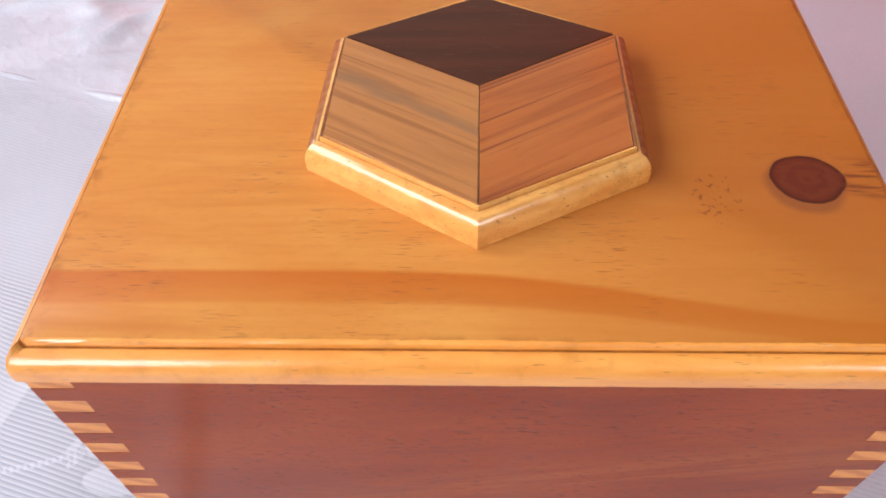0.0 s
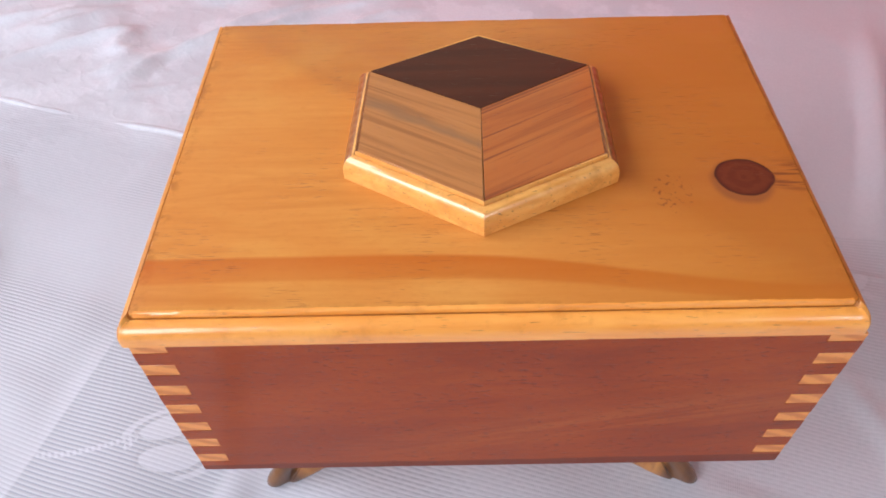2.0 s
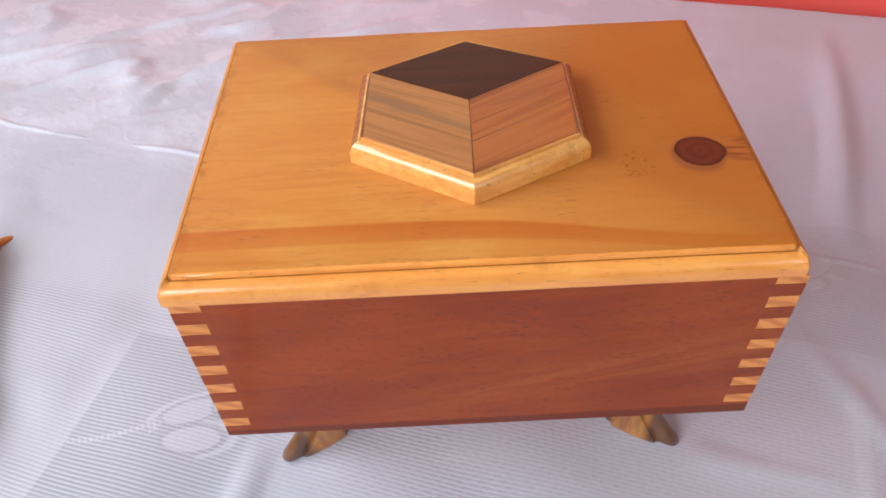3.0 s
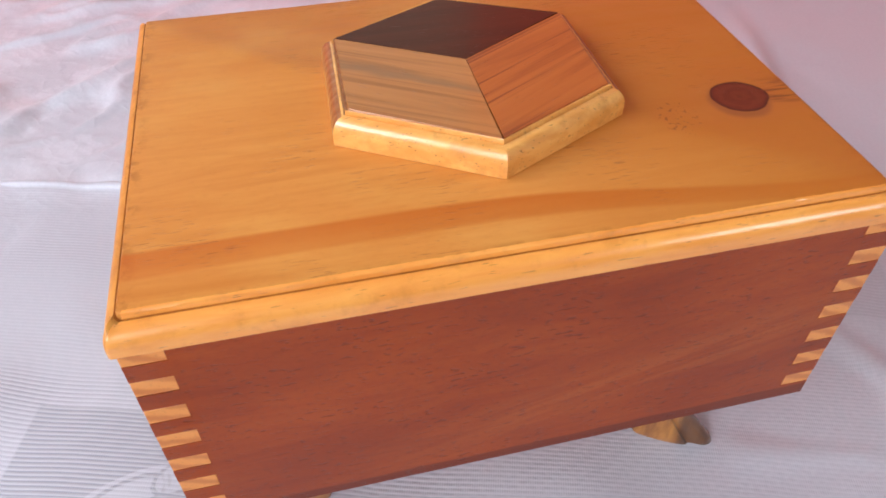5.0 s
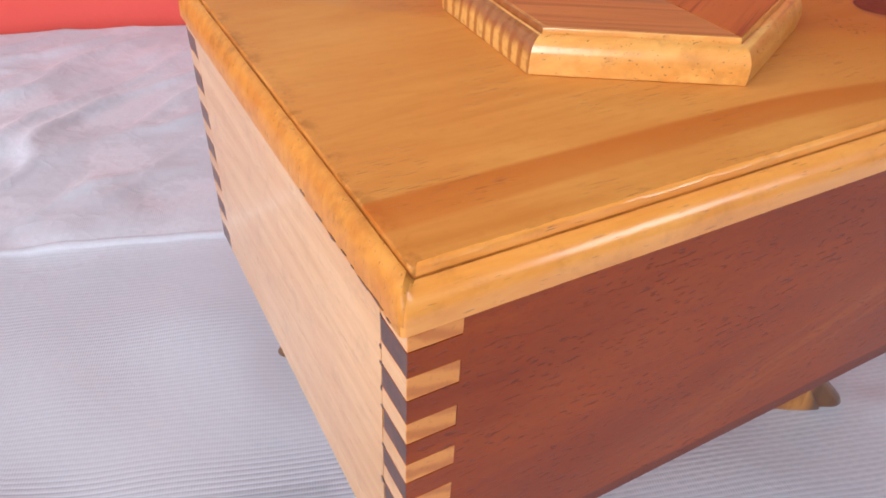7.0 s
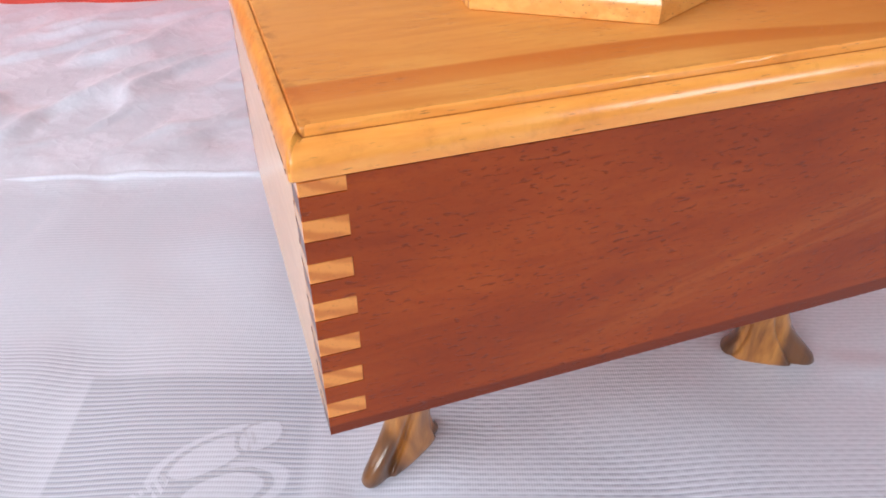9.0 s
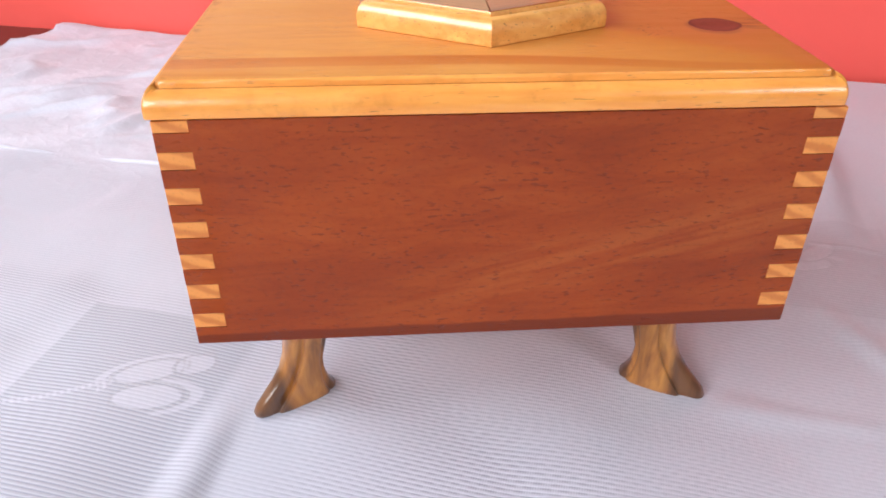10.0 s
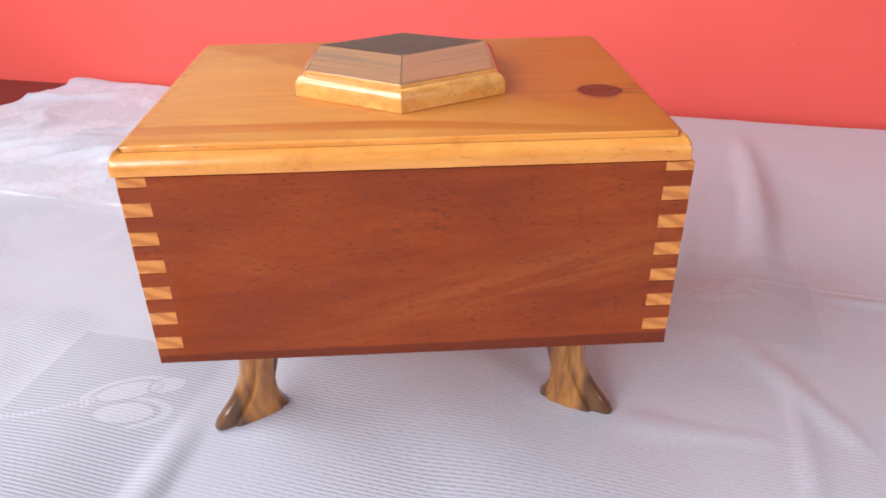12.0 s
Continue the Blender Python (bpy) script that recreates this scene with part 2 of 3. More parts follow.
def red_wood(name, axis=0):
    """Red-brown mahogany-like wood with open pores and a paler slanting streak."""
    k = Nodes(name, roughness=0.46, coat=0.45, coat_rough=0.10, specular=0.06)
    v = k.place()
    p = k.xyz(v)
    s = [60, 60, 60]
    s[axis] = 11
    grain = k.noise(k.place(tuple(s)), 1.6, 6.0, 0.68, 0.8)
    broad = k.noise(k.place((9, 9, 22)), 1.0, 2.0)
    col = k.ramp(grain, (0.22, (0.225, 0.032, 0.0052)), (0.5, (0.312, 0.051, 0.0076)), (0.80, (0.380, 0.074, 0.0116)))
    col = k.mix(k.step(broad, 0.40, 0.70, 0.0, 0.55), col, (0.1978, 0.0275, 0.0072))
    if axis == 0:
        # slanting pale figure in the lower part
        line = k.math("SUBTRACT", k.math("SUBTRACT", p[2], 0.096), k.math("MULTIPLY", p[0], 0.24))
        line = k.math("ADD", line, k.math("MULTIPLY", k.math("SUBTRACT", k.noise(k.place((25, 25, 60)), 1.0, 2.0), 0.5), 0.014))
        fig = k.math("MULTIPLY", k.step(k.math("ABSOLUTE", line), 0.002, 0.019, 1.0, 0.0), k.step(p[0], -0.09, 0.03))
        streaks = k.noise(k.join(k.math("MULTIPLY", p[0], 12.0), 0.0, k.math("MULTIPLY", k.math("SUBTRACT", p[2], k.math("MULTIPLY", p[0], 0.24)), 170.0)), 1.0, 4.0, 0.6)
        col = k.mix(k.math("MULTIPLY", fig, k.step(streaks, 0.36, 0.66, 0.05, 0.70)), col, (0.44, 0.104, 0.020))
        dull = k.math("MULTIPLY", k.step(streaks, 0.52, 0.72, 0.0, 0.55), k.step(p[0], -0.04, 0.06))
        col = k.mix(dull, col, (0.20, 0.033, 0.008))
        # a darker strip along the lower edge that widens to one end
        low = k.math("SUBTRACT", p[2], k.math("ADD", 0.0732, k.math("MULTIPLY", p[0], 0.010)))
        low = k.math("ADD", low, k.math("MULTIPLY", k.math("SUBTRACT", k.noise(k.place((30, 30, 30)), 1.0, 2.0), 0.5), 0.003))
        col = k.mix(k.step(low, -0.0006, 0.0010, 0.78, 0.0), col, (0.130, 0.019, 0.006))
    f = [760, 760, 760]
    f[axis] = 230
    pore = k.step(k.noise(k.place(tuple(f)), 1.0, 2.0), 0.57, 0.65)
    pore = k.math("MULTIPLY", pore, k.step(k.noise(k.place((45, 45, 60)), 1.0, 2.0), 0.40, 0.60, 0.25, 1.0))
    col = k.mix(k.math("MULTIPLY", pore, 0.55), col, (0.110, 0.020, 0.008))
    speck = k.noise(k.place((330, 330, 420)), 1.0, 3.0, 0.7)
    col = k.mix(k.step(speck, 0.48, 0.78, 0.0, 0.40), col, (0.17, 0.028, 0.008))
    wave = k.noise(k.place((60, 60, 90)), 1.0, 3.0)
    relief = k.math("ADD", k.math("MULTIPLY", wave, 0.5), k.math("SUBTRACT", k.math("MULTIPLY", grain, 0.35), pore))
    return k.finish(col, relief, 0.00034, 0.55, k.step(grain, 0.2, 0.8, 0.36, 0.48), k.math("SUBTRACT", k.math("MULTIPLY", wave, 0.3), pore))


def dark_end():
    """Dark open end grain of the red hardwood."""
    k = Nodes("red_brown_end_grain", roughness=0.42, coat=0.3, coat_rough=0.15)
    n = k.noise(k.place((500, 500, 500)), 1.0, 3.0)
    col = k.mix(k.step(n, 0.3, 0.7), (0.060, 0.018, 0.014), (0.105, 0.030, 0.020))
    return k.finish(col, n, 0.0002, 0.4)


def inlay(name, turn, stops, streak=None, mark=0.0, shine=0.55):
    """Inlay veneer; turn: the grain's direction in degrees."""
    k = Nodes(name, roughness=0.36, coat=shine, coat_rough=0.12, specular=0.3)
    co = k.place()
    rot = k.n.new("ShaderNodeVectorRotate")
    rot.rotation_type = "Z_AXIS"
    k.l.new(co, rot.inputs["Vector"])
    rot.inputs["Angle"].default_value = radians(-turn)
    p = k.xyz(rot.outputs[0])
    g = k.join(k.math("MULTIPLY", p[0], 9.0), k.math("MULTIPLY", p[1], 150.0), 0.0)
    grain = k.noise(g, 1.0, 5.0, 0.62, 0.5)
    col = k.ramp(grain, *stops)
    lines = k.noise(k.join(k.math("MULTIPLY", p[0], 5.0), k.math("MULTIPLY", p[1], 300.0), 1.0), 1.0, 3.0)
    col = k.mix(k.step(lines, 0.56, 0.66, 0.0, mark), col, stops[0][1])
    if streak:
        at, wide, colour = streak
        w = k.math("MULTIPLY", k.math("SUBTRACT", k.noise(k.join(k.math("MULTIPLY", p[0], 45.0), k.math("MULTIPLY", p[1], 120.0), 3.0), 1.0, 3.0), 0.5), 0.012)
        d = k.math("ABSOLUTE", k.math("ADD", k.math("SUBTRACT", p[1], at), w))
        col = k.mix(k.step(d, 0.0, wide, 0.58, 0.0), col, colour)
    duct = k.step(k.noise(k.join(k.math("MULTIPLY", p[0], 110.0), k.math("MULTIPLY", p[1], 1400.0), 5.0), 1.0, 1.0), 0.67, 0.74)
    col = k.mix(k.math("MULTIPLY", duct, 0.5), col, stops[0][1])
    return k.finish(col, k.math("SUBTRACT", grain, duct), 0.0002, 0.3)


def foot_wood():
    """Two-tone wood: tan sapwood body, dark walnut heart in the toe and streaks up the neck."""
    k = Nodes("walnut_with_sapwood", roughness=0.30, coat=1.0, coat_rough=0.13, specular=0.3)
    p = k.xyz(k.place())
    g = k.noise(k.place((45, 45, 12)), 1.6, 4.0, 0.6, 0.8)
    tan = k.ramp(g, (0.30, (0.170, 0.055, 0.012)), (0.48, (0.400, 0.148, 0.028)), (0.66, (0.58, 0.245, 0.054)))
    dark = k.ramp(g, (0.35, (0.040, 0.013, 0.005)), (0.65, (0.120, 0.044, 0.016)))
    toe = k.math("ADD", k.math("SUBTRACT", p[0], k.math("MULTIPLY", p[2], 0.05)), k.math("MULTIPLY", k.math("SUBTRACT", g, 0.5), 0.016))
    col = k.mix(k.step(toe, 0.0105, 0.0160, 0.0, 0.92), tan, dark)
    col = k.mix(k.step(k.math("ADD", toe, k.math("MULTIPLY", p[2], 0.10)), -0.0045, -0.0080, 0.0, 0.85), col, dark)
    lines = k.noise(k.place((170, 170, 16)), 1.0, 3.0)
    col = k.mix(k.step(lines, 0.56, 0.72, 0.0, 0.34), col, (0.075, 0.030, 0.011))
    return k.finish(col, lines, 0.0002, 0.25)


def cloth_satin():
    """White jacquard satin: a ribbed ground, plainer panels and a floral field, told apart by the weave."""
    k = Nodes("white_jacquard_satin", roughness=0.48, sheen=0.25)
    k.b.inputs["Sheen Roughness"].default_value = 0.4
    p = k.xyz(k.place())
    u, v = p[0], p[1]
    sway = k.math("MULTIPLY", k.math("SUBTRACT", k.noise(k.place((5, 5, 5)), 1.0, 2.0), 0.5), 0.010)
    vv = k.math("ADD", v, sway)
    rib = k.math("SINE", k.math("MULTIPLY", vv, 2 * math.pi / 0.0025))
    thread = k.math("SINE", k.math("MULTIPLY", u, 2 * math.pi / 0.0011))
    # two framed squares of a stronger weave on a finely ribbed ground

    def frame_square(u0, u1, v0, v1, soft_u=0.0012):
        a = k.math("MULTIPLY", k.step(u, u0 - 0.0012, u0 + 0.0012), k.step(u, u1 - soft_u, u1 + soft_u, 1.0, 0.0))
        b = k.math("MULTIPLY", k.step(vv, v0 - 0.0012, v0 + 0.0012), k.step(vv, v1 - 0.0012, v1 + 0.0012, 1.0, 0.0))
        return k.math("MULTIPLY", a, b)

    panel_a = frame_square(-0.2425, -0.1370, -0.110, 0.0440, 0.004)
    panel_b = frame_square(0.120, 0.2260, 0.140, 0.248)
    panel = k.math("ADD", panel_a, k.math("MULTIPLY", panel_b, 0.26))
    ground = k.step(vv, 0.100, 0.205, 1.0, 0.25)
    ground = k.math("MULTIPLY", k.math("MULTIPLY", ground, k.step(vv, 0.214, 0.222, 1.0, 0.0)), k.step(u, 0.02, 0.17, 1.0, 0.35))
    ground = k.math("MULTIPLY", ground, k.math("SUBTRACT", 1.0, k.math("MULTIPLY", k.step(u, -0.14, -0.10, 0.70, 0.0), k.math("MULTIPLY", k.step(vv, 0.05, 0.07), k.step(vv, 0.12, 0.16, 1.0, 0.0)))))
    row = k.math("FRACT", k.math("MULTIPLY", k.math("FLOOR", k.math("DIVIDE", vv, 0.0025)), 0.5))
    dash = k.math("SINE", k.math("ADD", k.math("MULTIPLY", u, 2 * math.pi / 0.0078), k.math("MULTIPLY", row, 2 * math.pi)))
    dash = k.step(k.math("ADD", dash, k.math("MULTIPLY", k.noise(k.place((120, 120, 120)), 1.0, 2.0), 1.5)), -0.2, 1.4, 0.58, 1.0)
    ground = k.math("MULTIPLY", ground, k.math("ADD", dash, k.math("MULTIPLY", k.math("SUBTRACT", 1.0, dash), k.step(u, -0.13, -0.07, 1.0, 0.0))))
    ground = k.math("MULTIPLY", ground, k.step(k.noise(k.place((7, 7, 7)), 1.0, 2.0), 0.35, 0.65, 0.30, 0.85))

    # woven leaves on a stem inside the squares
    def oval(cu, cv, length, width, turn):
        c, s = math.cos(radians(turn)), math.sin(radians(turn))
        du, dv = k.math("SUBTRACT", u, cu), k.math("SUBTRACT", v, cv)
        a = k.math("DIVIDE", k.math("ADD", k.math("MULTIPLY", du, c), k.math("MULTIPLY", dv, s)), length)
        b = k.math("DIVIDE", k.math("SUBTRACT", k.math("MULTIPLY", dv, c), k.math("MULTIPLY", du, s)), width)
        return k.math("SQRT", k.math("ADD", k.math("MULTIPLY", a, a), k.math("MULTIPLY", b, b))), a, b

    # each large leaf: a body, a dark stitched gap and a pale outer blade on one side
    leaf, rim = 0.0, 0.0
    for cu, cv, length, width, turn, blade in ((-0.1785, -0.0030, 0.0172, 0.0074, 34, 2), (-0.1695, -0.0195, 0.0170, 0.0082, 20, 1), (-0.1590, 0.0085, 0.0100, 0.0068, 37, 0),
                                               (0.166, 0.188, 0.020, 0.0075, 20, 2), (0.178, 0.205, 0.016, 0.0060, 48, 0)):
        q = oval(cu, cv, length, width, turn)
        edge = k.math("ADD", q[0], k.math("MULTIPLY", k.math("SUBTRACT", k.noise(k.place((180, 180, 180)), 1.0, 2.0), 0.5), 0.16))
        body = k.step(edge, 0.90, 1.02, 1.0, 0.0)
        gap = k.math("MULTIPLY", k.step(edge, 0.94, 1.04), k.step(edge, 1.14, 1.26, 1.0, 0.0))
        if blade:
            side = k.step(q[blade], -0.15 if blade == 2 else 0.1, 0.35)
            outer = k.math("MULTIPLY", k.math("MULTIPLY", k.step(edge, 1.16, 1.28), k.step(edge, 1.50, 1.64, 1.0, 0.0)), side)
            leaf = k.math("MAXIMUM", leaf, outer)
        leaf = k.math("MULTIPLY", k.math("MAXIMUM", leaf, body), k.math("SUBTRACT", 1.0, k.math("MULTIPLY", gap, 0.85)))
        rim = k.math("MAXIMUM", rim, gap)
    bow = k.math("SUBTRACT", v, k.math("ADD", -0.0385, k.math("MULTIPLY", k.math("POWER", k.math("MAXIMUM", k.math("ADD", u, 0.244), 0.0), 1.6), 2.95)))
    stem = k.math("MULTIPLY", k.step(k.math("ABSOLUTE", bow), 0.0012, 0.0026, 1.0, 0.0), k.math("MULTIPLY", k.step(u, -0.244, -0.240), k.step(u, -0.193, -0.189, 1.0, 0.0)))
    stem = k.math("MAXIMUM", stem, k.step(oval(-0.1945, -0.0165, 0.0070, 0.0026, 80)[0], 0.85, 1.05, 1.0, 0.0))
    twist = k.step(k.math("SINE", k.math("MULTIPLY", k.math("ADD", u, k.math("MULTIPLY", v, 0.8)), 2 * math.pi / 0.0042)), -0.6, 0.6, 0.35, 1.0)
    leaf = k.math("MAXIMUM", leaf, k.math("MULTIPLY", stem, twist))
    dots = k.step(k.math("SINE", k.math("MULTIPLY", k.math("ADD", u, k.math("MULTIPLY", v, 0.4)), 2 * math.pi / 0.0034)), -0.5, 0.5, 0.25, 1.0)
    rim = k.math("MULTIPLY", k.math("MULTIPLY", rim, dots), panel)
    amount = k.math("MULTIPLY", k.math("MAXIMUM", ground, k.math("MULTIPLY", panel, 0.85)), k.math("SUBTRACT", 1.0, k.math("MULTIPLY", leaf, 0.58)))
    # floral brocade on the far part
    warp = k.n.new("ShaderNodeTexNoise")
    k.l.new(k.place((14, 14, 14)), warp.inputs["Vector"])
    warp.inputs["Detail"].default_value = 2.0
    bend = k.n.new("ShaderNodeVectorMath")
    bend.operation = "MULTIPLY_ADD"
    k.l.new(warp.outputs["Color"], bend.inputs[0])
    bend.inputs[1].default_value = (0.9, 0.9, 0.9)
    k.l.new(k.place((22, 22, 22)), bend.inputs[2])
    petals = k.cells(bend.outputs[0], 1.0, "SMOOTH_F1")
    flower = k.step(petals, 0.30, 0.52)
    flower = k.math("MULTIPLY", flower, k.math("MAXIMUM", k.step(vv, 0.20, 0.25), k.math("MULTIPLY", k.step(u, -0.42, -0.34, 1.0, 0.0), k.step(v, 0.08, 0.14))))
    flower = k.math("MULTIPLY", flower, k.step(u, 0.05, 0.16, 1.0, 0.0))
    fine = k.noise(k.place((420, 420, 420)), 1.0, 3.0)
    col = k.mix(k.step(fine, 0.3, 0.7), (0.555, 0.545, 0.628), (0.595, 0.585, 0.665))
    col = k.mix(k.math("MULTIPLY", flower, 0.46), col, (0.44, 0.425, 0.495))
    # the ribbed weave in front of the pressed fold is greyer than the brocade, more so on the left, where dimmer light
    # is put into the colour
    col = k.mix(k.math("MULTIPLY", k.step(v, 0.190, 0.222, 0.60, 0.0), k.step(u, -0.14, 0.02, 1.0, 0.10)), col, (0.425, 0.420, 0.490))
    # dimmer light on the cloth right of the box, put into the colour
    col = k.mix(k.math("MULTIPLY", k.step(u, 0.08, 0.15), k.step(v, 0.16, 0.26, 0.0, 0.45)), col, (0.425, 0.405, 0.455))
    col = k.mix(k.math("MULTIPLY", k.math("MULTIPLY", panel, k.math("SUBTRACT", 1.0, leaf)), 0.66), col, (0.37, 0.365, 0.425))
    col = k.mix(k.math("MULTIPLY", rim, 0.6), col, (0.37, 0.35, 0.40))
    # hollows between the ribs get their shade in the colour as well
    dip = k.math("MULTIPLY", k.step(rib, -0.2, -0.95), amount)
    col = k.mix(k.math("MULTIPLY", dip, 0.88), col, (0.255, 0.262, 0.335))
    h = k.math("ADD", k.math("MULTIPLY", k.math("MULTIPLY", rib, amount), 0.5), k.math("MULTIPLY", thread, 0.06))
    h = k.math("ADD", h, k.math("ADD", k.math("MULTIPLY", flower, 1.1), k.math("MULTIPLY", leaf, 0.5)))
    h = k.math("ADD", h, k.math("MULTIPLY", fine, 0.25))
    # fine crumpling of the loose part behind and beside the box
    loose = k.math("MULTIPLY", k.step(v, 0.12, 0.24), k.step(u, -0.34, -0.12, 1.0, 0.25))
    ridge = k.math("POWER", k.math("SUBTRACT", 1.0, k.math("ABSOLUTE", k.math("SUBTRACT", k.math("MULTIPLY", k.noise(k.place((34, 46, 30), turn=(0, 0, 0.7)), 1.0, 2.0, 0.5, 0.3), 2.0), 1.0))), 3.0)
    h = k.math("ADD", h, k.math("MULTIPLY", k.math("MULTIPLY", ridge, loose), 1.7))
    weft = k.noise(k.place((30, 30, 30)), 1.0, 3.0)
    h = k.math("ADD", h, k.math("MULTIPLY", weft, 2.2))
    return k.finish(col, h, 0.0004, 0.6, k.math("SUBTRACT", 0.50, k.math("MULTIPLY", flower, -0.12)))


def plaster(name, colour, dark):
    k = Nodes(name, roughness=0.55)
    n = k.noise(k.place((3, 3, 3)), 1.0, 4.0)
    fine = k.noise(k.place((90, 90, 90)), 1.0, 4.0)
    col = k.mix(k.step(n, 0.35, 0.70), dark, colour)
    col = k.mix(k.step(fine, 0.66, 0.80, 0.0, 0.25), col, (min(1, colour[0] * 1.1), colour[1] * 1.6, colour[2] * 1.6))
    return k.finish(col, k.math("ADD", fine, n), 0.0012, 0.35)


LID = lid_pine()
PINE_EDGE = pine("pine_moulding", (0.88, 0.370, 0.076), (0.78, 0.272, 0.044), 0, 0.34, 0.95, 0.55, 0.20, 9, 2.2, 1.55, 0.38)
PINE_HEX = pine("pine_block", (0.86, 0.425, 0.115), (0.72, 0.290, 0.060), 0, 0.34, 1.0, 0.75, 0.17, 12, 1.6, 1.62, 0.60)
PINE_SIDE = pine("pale_pine_board", (0.78, 0.43, 0.190), (0.66, 0.32, 0.120), 1, 0.30, 0.70, 0.25, 0.06)
END = end_grain()
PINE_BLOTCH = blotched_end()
RED = red_wood("red_brown_hardwood")
RED_END = dark_end()
DARK_INLAY = inlay("dark_chocolate_inlay", 0, ((0.3, (0.044, 0.006, 0.0012)), (0.55, (0.066, 0.010, 0.0022)), (0.8, (0.086, 0.015, 0.0036))), None, 0.0, 0.12)
TAN_INLAY = inlay("tan_inlay", 150, ((0.25, (0.25, 0.082, 0.021)), (0.5, (0.45, 0.168, 0.046)), (0.8, (0.54, 0.225, 0.066))), (-0.0610, 0.0048, (0.20, 0.105, 0.055)), 0.6)
CHERRY_INLAY = inlay("cherry_inlay", 30, ((0.25, (0.20, 0.040, 0.008)), (0.5, (0.40, 0.104, 0.018)), (0.8, (0.49, 0.150, 0.030))), None, 0.9)
PINE_LIP = pine("dark_pine", (0.52, 0.185, 0.032), (0.34, 0.105, 0.016), 1, 0.45, 0.15, 0.6, 0.2, 60)
FOOT = foot_wood()
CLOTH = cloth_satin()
CORAL = plaster("coral_wall_paint", (0.86, 0.105, 0.085), (0.82, 0.095, 0.075))
WHITE = plaster("white_ceiling_paint", (0.23, 0.224, 0.222), (0.20, 0.196, 0.193))
CREAM = plaster("cream_wall_paint", (0.42, 0.395, 0.32), (0.37, 0.35, 0.28))
TABLE_RED = plaster("dark_red_paint", (0.20, 0.026, 0.018), (0.16, 0.020, 0.014))
FLOOR_MAT = plaster("cement_floor", (0.30, 0.27, 0.24), (0.24, 0.215, 0.19))


# ---- mesh helpers ----
def part(name, bm, material, parent=None, label="", smooth=False, crisp=0):
    """Links a bmesh as one mesh object, under a thing or under a part."""
    bmesh.ops.recalc_face_normals(bm, faces=bm.faces)
    data = bpy.data.meshes.new(name)
    bm.to_mesh(data)
    bm.free()
    for f in data.polygons:
        f.use_smooth = smooth
    if crisp:
        data.polygons.foreach_set("use_smooth", [True] * len(data.polygons))
        data.set_sharp_from_angle(angle=radians(crisp))
    for m in material if isinstance(material, (list, tuple)) else (material,):
        data.materials.append(m)
    ob = new(name, data)
    if parent:
        ob.parent = parent
    if label:
        ob["label"] = label
    return ob


def box(x0, x1, y0, y1, z0, z1, bevel=0.0, segments=2, bm=None):
    own = bm is None
    bm = bm or bmesh.new()
    m = Matrix.Translation(((x0 + x1) / 2, (y0 + y1) / 2, (z0 + z1) / 2)) @ Matrix.Diagonal((x1 - x0, y1 - y0, z1 - z0, 1))
    bmesh.ops.create_cube(bm, size=1.0, matrix=m)
    if bevel and own:
        bmesh.ops.bevel(bm, geom=bm.edges[:], offset=bevel, segments=segments, affect="EDGES", profile=0.5)
    return bm


def loft(rings, cap_low=True, cap_high=True):
    """A closed skin over rings of equally many points."""
    bm = bmesh.new()
    rows = [[bm.verts.new(p) for p in ring] for ring in rings]
    n = len(rows[0])
    for a, b in zip(rows, rows[1:]):
        for i in range(n):
            bm.faces.new((a[i], a[(i + 1) % n], b[(i + 1) % n], b[i]))
    if cap_low:
        bm.faces.new(rows[0][::-1])
    if cap_high:
        bm.faces.new(rows[-1])
    return bm


def empty(name, place=(0, 0, 0), turn=0.0):
    ob = new(name)
    ob.matrix_world = Matrix.Translation(place) @ Matrix.Rotation(turn, 4, "Z")
    return ob


# ---- room ----
def slab(name, boxes, material, label, category):
    """A piece of the setting out of boxes in the room's axes."""
    bm = bmesh.new()
    for b in boxes:
        box(*b, bm=bm)
    ob = part(name, bm, material)
    ob.matrix_world = Matrix.Rotation(ROOM, 4, "Z")
    return tagged(ob, label, category, kind="structure")


T = 0.15
# out of view higher up: paint steps set by what the lid should reflect
DADO = 0.235
PALE, STEP = -0.02, 0.56
slab("wall_north", [(WEST - T, PALE, NORTH, NORTH + T, FLOOR_Z, DADO), (PALE, EAST + T, NORTH, NORTH + T, FLOOR_Z, STEP)], CORAL, "coral red painted plaster wall behind the table", "wall")
slab("wall_north_upper", [(WEST - T, PALE - 0.0005, NORTH + 0.002, NORTH + T, DADO + 0.0005, CEIL_Z), (PALE - 0.0005, EAST + T, NORTH + 0.002, NORTH + T, STEP + 0.0005, CEIL_Z)], CREAM, "unseen plain cream wall above the coral paint, toned for reflections", "wall")
E0, E1 = EAST, EAST + T
a, b, c, d = WIN_EAST
slab("wall_east", [(E0, E1, SOUTH, a, FLOOR_Z, CEIL_Z), (E0, E1, b, NORTH - 0.002, FLOOR_Z, CEIL_Z), (E0, E1, a, b, FLOOR_Z, c), (E0, E1, a, b, d, CEIL_Z)],
     WHITE, "plain pale wall with a window opening", "wall")
W0, W1 = WEST - T, WEST
(a, b, c, d), (e, f, g, h) = WIN_WEST, FILL_BESIDE
